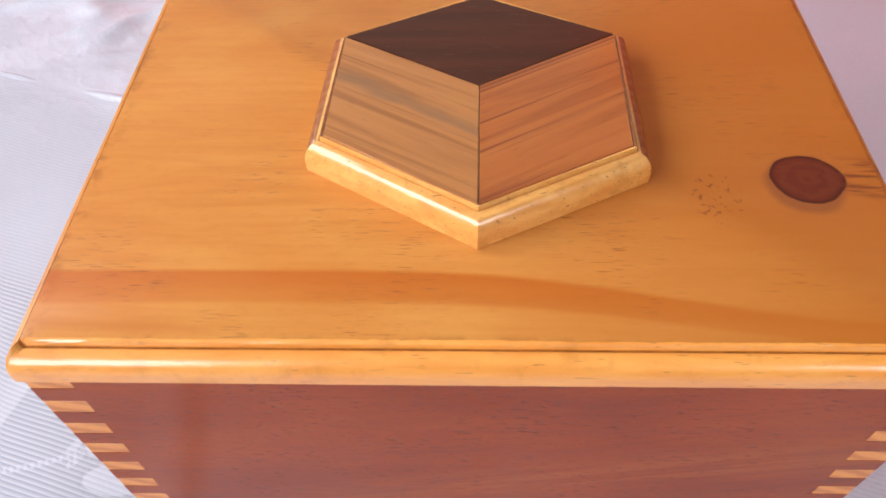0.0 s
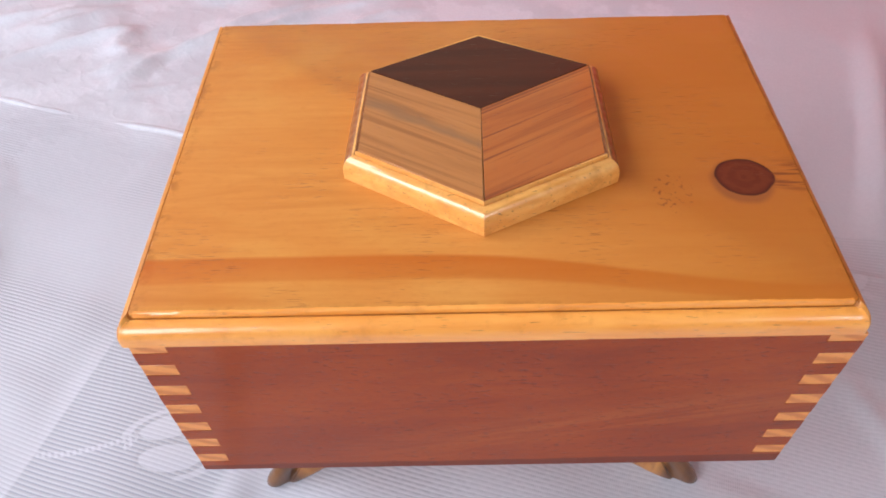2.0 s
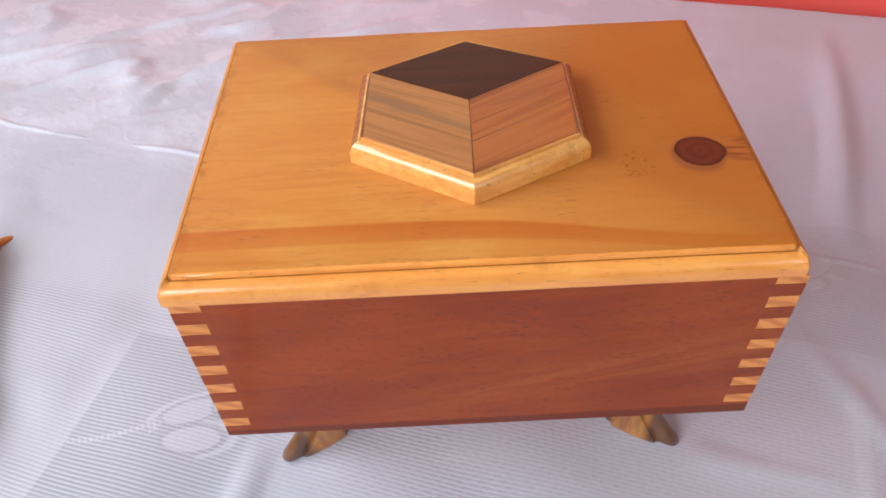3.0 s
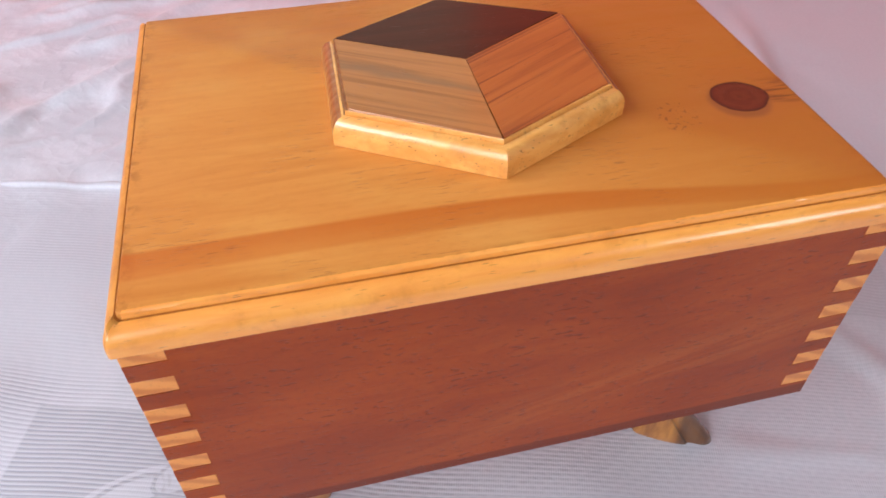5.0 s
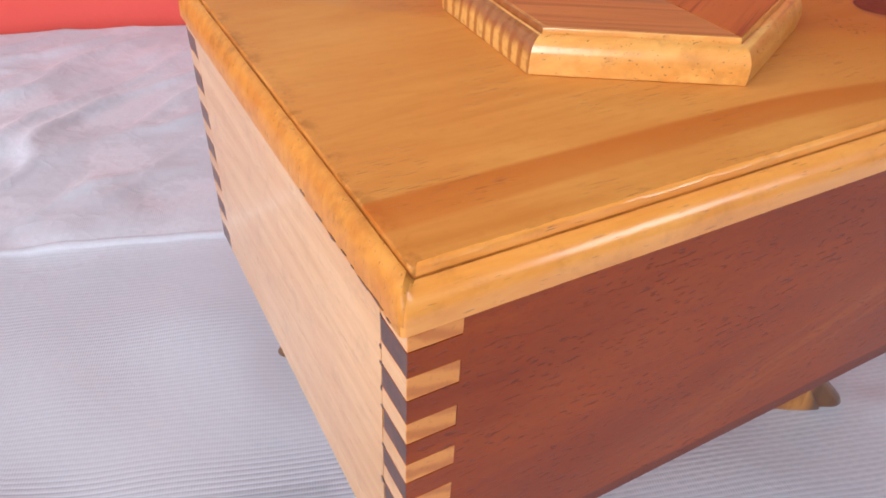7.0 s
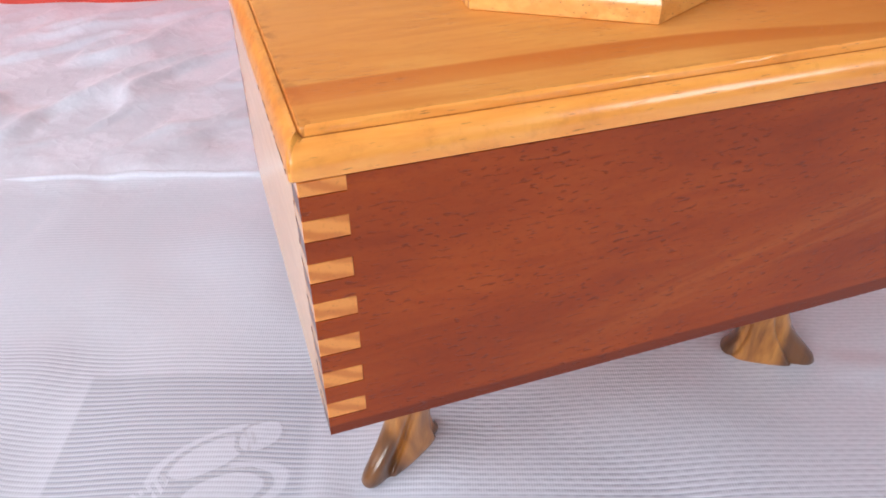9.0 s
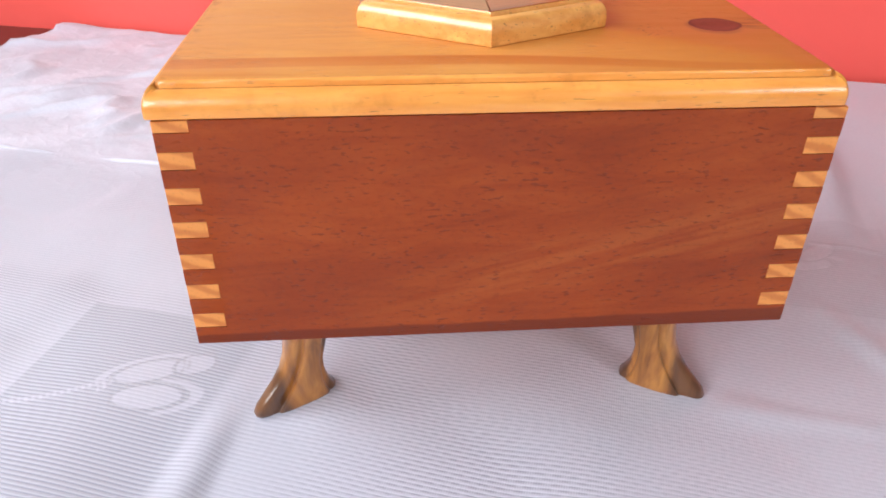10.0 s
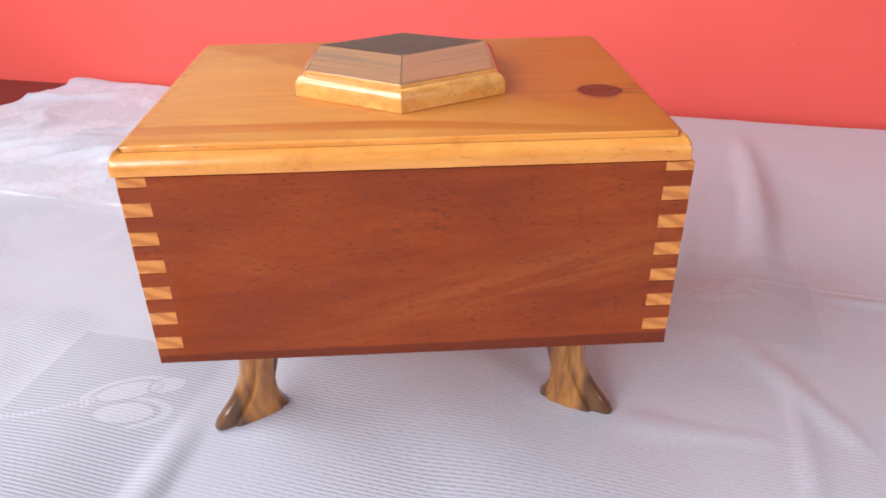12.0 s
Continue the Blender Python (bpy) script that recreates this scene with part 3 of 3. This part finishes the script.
slab("wall_west", [(W0, W1, SOUTH, a, FLOOR_Z, CEIL_Z), (W0, W1, a, b, FLOOR_Z, c), (W0, W1, a, b, d, CEIL_Z), (W0, W1, b, e, FLOOR_Z, CEIL_Z),
                   (W0, W1, e, f, FLOOR_Z, g), (W0, W1, e, f, h, CEIL_Z), (W0, W1, f, NORTH - 0.002, FLOOR_Z, CEIL_Z)],
     WHITE, "plain pale wall with a window opening and an added fill-light opening", "wall")
S0, S1 = SOUTH - T, SOUTH - 0.002
a, b, c, d = WIN_SOUTH
slab("wall_south", [(WEST - T, a, S0, S1, FLOOR_Z, CEIL_Z), (b, EAST + T, S0, S1, FLOOR_Z, CEIL_Z), (a, b, S0, S1, FLOOR_Z, c), (a, b, S0, S1, d, CEIL_Z)],
     WHITE, "plain pale wall with a window opening", "wall")
slab("floor", [(WEST - T, EAST + T, SOUTH - T, NORTH + T, FLOOR_Z - 0.1, FLOOR_Z - 0.002)], FLOOR_MAT, "plain cement floor below the table", "floor")
slab("ceiling", [(WEST - T, EAST + T, SOUTH - T, NORTH + T, CEIL_Z + 0.002, CEIL_Z + 0.1)], WHITE, "white painted plain ceiling", "ceiling")

# ---- table ----
TOP_Z = GROUND - 0.0035
TABLE = (-0.97, 0.95, -0.62, NORTH - 0.004)
table = tagged(empty("table", (0, 0, FLOOR_Z), ROOM), "dark red painted table standing against the coral wall", "table")
bm = box(TABLE[0], TABLE[1], TABLE[2], TABLE[3], TOP_Z - 0.03 - FLOOR_Z, TOP_Z - FLOOR_Z, 0.003)
part("tabletop", bm, TABLE_RED, table)
for x in (TABLE[0] + 0.06, TABLE[1] - 0.06):
    for y in (TABLE[2] + 0.06, TABLE[3] - 0.06):
        part("leg", box(x - 0.03, x + 0.03, y - 0.03, y + 0.03, 0.0, TOP_Z - 0.031 - FLOOR_Z, 0.003), TABLE_RED, table)
for y in (TABLE[2] + 0.06, TABLE[3] - 0.06):
    part("apron", box(TABLE[0] + 0.091, TABLE[1] - 0.091, y - 0.011, y + 0.011, TOP_Z - 0.12 - FLOOR_Z, TOP_Z - 0.031 - FLOOR_Z, 0.002), TABLE_RED, table)


# ---- tablecloth ----
def smooth(x, lo, hi):
    t = min(1.0, max(0.0, (x - lo) / (hi - lo)))
    return t * t * (3 - 2 * t)


def crease(d, height, width):
    """A pressed fold that stands up as a rounded ridge."""
    return height * math.exp(-(d / width) ** 2)


def cloth_height(u, v):
    n1 = noise.noise((u * 5.0, v * 5.0, 0.3))
    n2 = noise.noise((u * 14.0, v * 14.0, 4.7))
    h = 0.0048 * n1 + 0.0020 * n2 + 0.0026 * noise.noise((u * 8.5 + 4, v * 8.5, 7.7))
    far = smooth(v, 0.10, 0.24)
    left = smooth(-u, 0.14, 0.30)
    # crumpled stretch behind and beside the box
    h += far * (0.35 + left) * (0.0032 * noise.noise((u * 17 + 3, v * 11, 9.1)) + 0.0018 * noise.noise((u * 38, v * 31, 2.2)))
    diag, cross = u * 0.75 + v * 0.66, v * 0.75 - u * 0.66
    ridged = 1 - abs(noise.noise((diag * 9 + 2, cross * 26, 3.3)))
    h += smooth(v, 0.232, 0.30) * left * 0.0076 * (ridged ** 5 - 0.3)
    # slack beside the box
    h += smooth(-u, 0.15, 0.27) * smooth(0.22 - v, 0.0, 0.08) * (0.0056 * noise.noise((u * 12 + 1, v * 9, 5.5)) + 0.0022 * noise.noise((u * 26, v * 19 + 2, 1.5)))
    # pressed folds
    h += crease(v - 0.2170 - 0.004 * noise.noise((u * 6, 0, 0)), 0.0017 * smooth(-u, -0.02, 0.12) + 0.0005, 0.0021)
    h += crease(u - 0.2030 - 0.006 * noise.noise((v * 6, 1, 0)), 0.0095 * smooth(v, 0.20, 0.34) * (1 - 0.92 * smooth(v, 0.36, 0.54)) + 0.0012, 0.0115)
    h -= crease(u - 0.166 - 0.18 * (v - 0.27), 0.0080 * smooth(v, 0.18, 0.26) * smooth(-v, -0.42, -0.34), 0.013)
    h += crease(u - 0.2260 + 0.01 * (v - 0.2), 0.0012 * smooth(0.34 - v, 0.0, 0.1), 0.0030)
    h += crease(v - 0.2045, 0.0022 * smooth(u, 0.225, 0.26), 0.0040)
    h += crease(v - 0.551, 0.0035, 0.012)
    h += crease((u - 0.23) * 0.8 + (v - 0.06) * 0.6, 0.0030 * smooth(math.hypot(u - 0.21, v - 0.09), 0.09, 0.02), 0.008)
    h += crease(u + 0.130 + 0.10 * v, 0.0042 * smooth(-v, -0.02, 0.05), 0.011)
    h -= crease(u + 0.106 + 0.04 * v, 0.0030 * smooth(-v, -0.02, 0.05), 0.010)
    h += crease(u - 0.199 - 0.006 * noise.noise((v * 11, 3, 0)), 0.0024 * smooth(0.13 - v, 0.0, 0.05), 0.0050)
    h += crease(v - 0.047 - 0.05 * (u - 0.14), 0.0022 * smooth(u, 0.09, 0.12) * smooth(0.20 - u, 0.0, 0.03), 0.010)
    # long soft swells in front of the box
    h += 0.0016 * math.sin(u * 21 + v * 9 + 2.0 * n1) * smooth(-v, -0.12, 0.02)
    # lies flatter against the wall
    h *= 1 - 0.75 * smooth(v, 0.46, 0.55)
    # pressed flat under the feet
    for fu, fv in FOOT_UV + TOE_UV:
        h *= smooth(math.hypot(u - fu, v - fv), 0.012, 0.050)
    return max(h, -0.0014)


FEET = [(-0.0868, 0.0352, -1, -1), (0.0836, 0.0335, 1, -1), (-0.0875, 0.1455, -1, 1), (0.0840, 0.1480, 1, 1)]
TOE_UV = [(-0.285, -0.055), (-0.386, 0.085), (-0.435, -0.161), (-0.536, -0.021)]
FOOT_UV = [(x * math.cos(-SPREAD) - y * math.sin(-SPREAD), x * math.sin(-SPREAD) + y * math.cos(-SPREAD)) for x, y, _, _ in FEET]


def tablecloth():
    U0, U1, V0, V1 = -0.66, 0.90, -0.55, 0.560
    nu = 420
    levels = [V0]
    while levels[-1] < V1 - 0.002:
        levels.append(levels[-1] + (0.0009 if 0.206 < levels[-1] < 0.229 else 0.0034))
    bm = bmesh.new()
    rows = []
    for level in levels:
        row, v = [], level
        for i in range(nu + 1):
            f = i / nu
            edge = U0 + 0.022 * noise.noise((v * 7, 5.0, 0)) + 0.010 * noise.noise((v * 22, 8.0, 0)) + 0.035 * smooth(v, 0.38, 0.52)
            u = edge + (U1 - edge) * f
            # the far rim follows the wall
            v = level if level < 0.45 else 0.45 + (level - 0.45) * (NORTH - 0.007 + math.sin(ROOM - SPREAD) * u - 0.45) / (V1 - 0.45)
            z = cloth_height(u, v)
            # the loose end lifts a little at its rim
            z += 0.006 * (1 - smooth(u - edge, 0.0, 0.05)) * (0.5 + noise.noise((v * 9, 2.0, 0)))
            row.append(bm.verts.new((u, v, z)))
        rows.append(row)
    for a, b in zip(rows, rows[1:]):
        for i in range(nu):
            bm.faces.new((a[i], a[i + 1], b[i + 1], b[i]))
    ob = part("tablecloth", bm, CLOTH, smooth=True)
    ob.matrix_world = Matrix.Translation((0, 0, GROUND)) @ Matrix.Rotation(SPREAD, 4, "Z")
    m = ob.modifiers.new("thickness", "SOLIDIFY")
    m.thickness, m.offset = 0.0014, -1
    return tagged(ob, "creased white satin jacquard tablecloth spread on the table", "tablecloth")


cloth = tablecloth()

# ---- keepsake box ----
HALF, DEPTH, WALL = 0.125, 0.1825, 0.0125
BASE_Z, RIM_Z, LID_Z = 0.0678, 0.1665, 0.179
keepsake = tagged(empty("keepsake_box"), "varnished wooden keepsake box with finger joints on carved feet", "wooden box")
G = 0.0002
INNER = HALF - WALL

front = part("front_panel", box(-INNER, INNER, 0, WALL, BASE_Z, RIM_Z), RED, keepsake, "red-brown polished hardwood front panel")
back = part("back_panel", box(-INNER, INNER, DEPTH - WALL, DEPTH, BASE_Z, RIM_Z), RED, keepsake, "red-brown polished hardwood back panel")
sides = {}
for s in (-1, 1):
    x0, x1 = sorted((s * INNER, s * HALF))
    sides[s] = part("side_panel", box(x0, x1, WALL + G, DEPTH - WALL - G, BASE_Z, RIM_Z), PINE_SIDE, keepsake, "pale varnished pine side panel")
part("bottom_panel", box(-INNER + G, INNER - G, WALL + G, DEPTH - WALL - G, BASE_Z + 0.002, BASE_Z + 0.010), PINE_SIDE, keepsake, "plain pine bottom board")

PITCH, UNIT, FIRST = 0.0143, 0.00715, 0.0760
for s in (-1, 1):
    for y0, y1, board in ((0.0, WALL, front), (DEPTH - WALL, DEPTH, back)):
        x0, x1 = sorted((s * INNER, s * HALF))
        for i in range(7):
            lo = FIRST + i * PITCH
            hi = min(lo + UNIT, RIM_Z)
            wob = 0.00022
            j = [random.uniform(-wob, wob) for _ in range(4)]
            # pine finger of the side, then the red finger below it
            def two_way(bm):
                bm.normal_update()
                for face in bm.faces:
                    face.material_index = 1 if abs(face.normal.x) > 0.8 else 0
                return bm

            pf = box(x0 + (j[0] if s > 0 else 0), x1 + (j[0] if s < 0 else 0), y0, y1, lo + G, hi - G, 0.00018, 1)
            part("joint_finger", two_way(pf), (END, PINE_SIDE), sides[s], "pale pine end-grain finger")
            below = BASE_Z if i == 0 else lo - PITCH + UNIT
            gap = random.choice((0.0, 0.0002, 0.0005, 0.0008))
            rf = box(x0, x1, y0 + (gap if y0 > 0 else 0), y1 - (gap if y0 == 0 else 0), below, lo)
            part("joint_finger", two_way(rf), (RED, RED_END), board)


def nick_patch(places, x, board):
    """Dark patches laid on for the nicks of the joints, on the face at x: y, z, length, height."""
    for y, z, long, high in places:
        bm = bmesh.new()
        ring = []
        for k in range(9):
            a = 2 * math.pi * k / 9
            ring.append((y + long / 2 * math.cos(a) * random.uniform(0.7, 1.15), z + high / 2 * math.sin(a) * random.uniform(0.6, 1.2)))
        rows = [[bm.verts.new((x + dx, py, pz)) for py, pz in ring] for dx in (0.0004, -0.00012)]
        bm.faces.new(rows[1])
        for k in range(9):
            bm.faces.new((rows[0][k], rows[0][(k + 1) % 9], rows[1][(k + 1) % 9], rows[1][k]))
        part("nick_patch", bm, RED_END, board, "dark patch laid on for a nick")


nicks = []
for i in range(7):
    edge = FIRST + i * PITCH
    nicks.append((WALL + random.uniform(-0.0004, 0.0006), edge + random.uniform(-0.0006, 0.0004), random.uniform(0.0010, 0.0024), random.uniform(0.0010, 0.0024)))
    if i > 3:
        nicks.append((WALL + random.uniform(-0.0004, 0.0008), edge + UNIT * random.uniform(0.7, 1.0), random.uniform(0.0006, 0.0014), random.uniform(0.0008, 0.0030)))
nick_patch(nicks, -HALF, sides[-1])


def rect_ring(x, y0, y1, z, z_end, rough=0.0):
    """A rectangle's outline at height z (z_end on the two short sides), with a tiny round on each corner and hand-worked edges."""
    r = 0.0012
    corners = []
    for cx, cy, a0 in ((x - r, y1 - r, 0), (-x + r, y1 - r, 90), (-x + r, y0 + r, 180), (x - r, y0 + r, 270)):
        first, last = (z_end, z) if a0 in (0, 180) else (z, z_end)
        heights = [first + (last - first) * k / 3 for k in range(4)]
        corners.append([Vector((cx + r * math.cos(radians(a0 + 30 * k)), cy + r * math.sin(radians(a0 + 30 * k)), heights[k])) for k in range(4)])
    pts = []
    for c, nxt, count in zip(corners, corners[1:] + corners[:1], (140, 90, 140, 90)):
        pts += c
        for i in range(1, count):
            p = c[-1].lerp(nxt[0], i / count)
            p += Vector((0, 1, 0) if count == 140 else (1, 0, 0)) * rough * (noise.noise(p * 70) + 0.8 * noise.noise(p * 420))
            pts.append(p)
    return pts


LID_SHIFT, LID_HALF, LID_BACK = -0.0018, 0.1250, 0.1806      # the lid sits a little to one side


def lid_board():
    over = 0.0010
    top = LID_Z - RIM_Z
    # inset, height on the long sides, height on the ends, material on the long sides, on the ends
    prof = [(0.0024, 0.0001, 0.0001, 1, 2), (0.0022, 0.0006, 0.0006, 1, 2), (0.0003, 0.0007, 0.0007, 1, 2), (0.0, 0.0010, 0.0010, 1, 2), (0.0, 0.0036, 0.0036, 1, 2)]
    for k in range(1, 11):
        a = radians(86 * k / 10)
        prof.append((0.0054 * (1 - math.cos(a)), 0.0036 + 0.0063 * math.sin(a), 0.0036 + 0.0080 * math.sin(a), 1, 2))
    # the groove floor is a darker pine than the moulding
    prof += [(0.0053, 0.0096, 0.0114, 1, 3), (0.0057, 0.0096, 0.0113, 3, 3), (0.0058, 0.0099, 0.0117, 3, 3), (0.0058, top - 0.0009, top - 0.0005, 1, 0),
             (0.0061, top - 0.0003, top - 0.0001, 1, 0), (0.0067, top, top, 1, 0)]
    rings = []
    for d, z, ze, _, _ in prof:
        ring = rect_ring(LID_HALF - d * 0.80, -over + d, LID_BACK - d, RIM_Z + z, RIM_Z + ze, 0.00034 if d > 0.00585 else 0.00006)
        rings.append([p + Vector((LID_SHIFT, 0, 0)) for p in ring])
    bm = loft(rings)
    bm.normal_update()
    bm.faces.ensure_lookup_table()
    n = len(rings[0])
    for row in range(len(rings) - 1):
        for i in range(n):
            f = bm.faces[row * n + i]
            c = f.calc_center_median()
            at_end = LID_HALF - abs(c.x - LID_SHIFT) < min(c.y + over, LID_BACK - c.y)
            f.material_index = prof[row + 1][4] if at_end else prof[row + 1][3]
    return bm


PINE_ENDWISE = pine("pine_moulding_across_grain", (0.63, 0.250, 0.042), (0.50, 0.165, 0.022), 2, 0.42, 0.15, 0.6, 0.2, 60, 1.6, 1.5, 0.85)
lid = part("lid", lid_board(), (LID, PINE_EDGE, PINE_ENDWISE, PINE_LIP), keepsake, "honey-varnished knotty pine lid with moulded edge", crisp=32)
# dark patches stand for the shaded crack under the lid's end
nick_patch([(y, RIM_Z + random.uniform(0.0012, 0.0020), random.uniform(0.0015, 0.0055), random.uniform(0.0005, 0.0013)) for y in (0.0045, 0.0090, 0.0125, 0.0170, 0.0225, 0.0270, 0.0340, 0.0420, 0.0530)],
       LID_SHIFT - LID_HALF, lid)

# ---- raised hexagon on the lid ----
HEX = Vector((-0.0019, 0.0922, 0.0))
# the hand-cut veneer's corners, from the right back one round to the right front one
VENEER = [Vector((x, y, 0.0)) for x, y in ((0.0442, 0.1195), (-0.0010, 0.1432), (-0.0472, 0.1184), (-0.0496, 0.0690), (-0.0028, 0.0412), (0.0436, 0.0645))]


def hexagon(grow, z):
    """The veneer's outline, grown outwards."""
    ring = []
    for p in VENEER:
        q = p - HEX
        ring.append(HEX + q * (1 + grow / q.length) + Vector((0, 0, z)))
    return ring


def hex_base():
    prof = [(0.0056, 0.0001), (0.0060, 0.0005), (0.0061, 0.0042)]
    for k in range(1, 9):
        a = radians(90 * k / 8)
        prof.append((0.0061 - 0.0052 * (1 - math.cos(a)), 0.0042 + 0.0064 * math.sin(a)))
    prof += [(0.0008, 0.0102), (0.0004, 0.0102), (0.0003, 0.0118), (0.0001, 0.0121), (-0.0006, 0.0119), (-0.0012, 0.0103)]
    return loft([hexagon(r, LID_Z + z) for r, z in prof])


def end_faces(bm):
    """End grain on the two short sides that run front to back."""
    bm.normal_update()
    for face in bm.faces:
        face.material_index = 1 if abs(face.normal.x) > 0.62 * (abs(face.normal.x) + abs(face.normal.y)) and face.normal.z < 0.97 else 0
    return bm


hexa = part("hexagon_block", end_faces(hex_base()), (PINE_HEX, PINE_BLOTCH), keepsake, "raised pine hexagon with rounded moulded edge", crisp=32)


def rhombus(first):
    """One third of the hexagon's top: a veneer with softened rim."""
    pts = [HEX.copy()] + [VENEER[(first + k) % 6] for k in range(3)]
    mid = sum(pts, Vector()) / 4
    rings = []
    for shrink, z in ((0.0008, 0.0104), (0.0008, 0.0119), (0.0011, 0.0123)):
        # the joints between the three stay tight, only the outer rim draws in
        rings.append([p + (mid - p).normalized() * (shrink if i == 2 else shrink * 0.10 if i == 0 else shrink * 0.55) + Vector((0, 0, LID_Z + z)) for i, p in enumerate(pts)])
    return loft(rings)


part("rhombus_inlay", rhombus(0), DARK_INLAY, hexa, "dark chocolate-brown polished rhombus")
part("rhombus_inlay", rhombus(2), TAN_INLAY, hexa, "tan rhombus with grey streak")
part("rhombus_inlay", rhombus(4), CHERRY_INLAY, hexa, "reddish striped cherry rhombus")


# ---- carved feet ----
def foot_mesh():
    """A carved foot: square-ish neck, pinched ankle, long toe forward (x) and short heel, with two carved clefts."""
    levels = [  # height, toe reach, heel reach, half width
        (0.0000, 0.0290, 0.0112, 0.0068), (0.0010, 0.0304, 0.0124, 0.0080), (0.0030, 0.0308, 0.0125, 0.0085), (0.0065, 0.0292, 0.0103, 0.0082),
        (0.0115, 0.0247, 0.0083, 0.0078), (0.0170, 0.0198, 0.0071, 0.0075), (0.0240, 0.0150, 0.0068, 0.0073), (0.0320, 0.0120, 0.0087, 0.0080),
        (0.0420, 0.0106, 0.0112, 0.0090), (0.0520, 0.0104, 0.0118, 0.0098), (0.0610, 0.0106, 0.0120, 0.0102), (BASE_Z - 0.0002, 0.0108, 0.0121, 0.0106)]
    rings = []
    for z, toe, heel, wide in levels:
        ring = []
        t = z / BASE_Z
        z = GROUND + z * (BASE_Z - GROUND) / BASE_Z
        for k in range(96):
            a = 2 * math.pi * k / 96
            cx, sy = math.cos(a), math.sin(a)
            e = 0.85
            reach = toe if cx > 0 else heel
            x = reach * abs(cx) ** e * (1 if cx > 0 else -1)
            pinch = 1 - 0.10 * max(0.0, cx) ** 2 * (1 - smooth(t, 0.0, 0.5))
            y = wide * pinch * abs(sy) ** e * (1 if sy > 0 else -1)
            deg = math.degrees(math.atan2(sy, cx))
            cleft = sum(math.exp(-((deg - c) / 10) ** 2) for c in (-40 - 34 * t, 40 + 34 * t))
            back = sum(math.exp(-((deg - c) / 10) ** 2) for c in (-128, 128))
            keep = (1 - smooth(t, 0.60, 1.0)) * smooth(t, -0.06, 0.10)
            depth = 1 - (0.30 * cleft + 0.20 * back) * keep
            ring.append((x * depth, y * depth, z))
        rings.append(ring)
    return loft(rings)


for x, y, sx, sy in FEET:
    foot = part("foot", foot_mesh(), FOOT, keepsake, "carved two-tone walnut foot", smooth=True)
    foot.matrix_local = Matrix.Translation((x, y, 0.0)) @ Matrix.Rotation(math.atan2(sy * 0.54, sx * 0.84), 4, "Z")


# ---- low stand beside the box ----
def low_stand():
    """A low wooden stand on carved toes, seen only by the two toes that reach past its board."""
    deep, wide = 0.185, 0.17
    ob = tagged(empty("wooden_stand", (-0.3090, 0.0390, GROUND), radians(17.9)), "low varnished wooden stand on short carved toes", "wooden stand")
    x0, x1, y0, y1 = 0.008 - wide, 0.008, -0.014, deep - 0.014
    rings = []
    for d, z in ((0.003, 0.0), (0.0, 0.0015), (0.0, 0.0060), (0.0010, 0.0082), (0.0030, 0.0090)):
        rings.append([(x, y, 0.020 + z) for x, y in ((x0 + d, y0 + d), (x1 - d, y0 + d), (x1 - d, y1 - d), (x0 + d, y1 - d))])
    part("board", loft(rings), PINE_EDGE, ob, "honey-varnished pine board with rounded rim")
    squat = Matrix.Diagonal((1.0, 0.9, 0.0198 / (BASE_Z - GROUND), 1.0)) @ Matrix.Translation((0, 0, -GROUND))
    for x, sx in ((0.0, 1), (x0 + 0.008, -1)):
        for y, sy, wood, label in ((0.0, -1, FOOT, "dark carved toe"), (deep - 0.028, 1, PINE_LIP, "orange-brown carved toe")):
            toe = part("toe", foot_mesh(), wood, ob, label, smooth=True)
            toe.matrix_local = Matrix.Translation((x, y, 0.0)) @ Matrix.Rotation(math.atan2(sy * 0.54, sx * 0.84), 4, "Z") @ squat


low_stand()
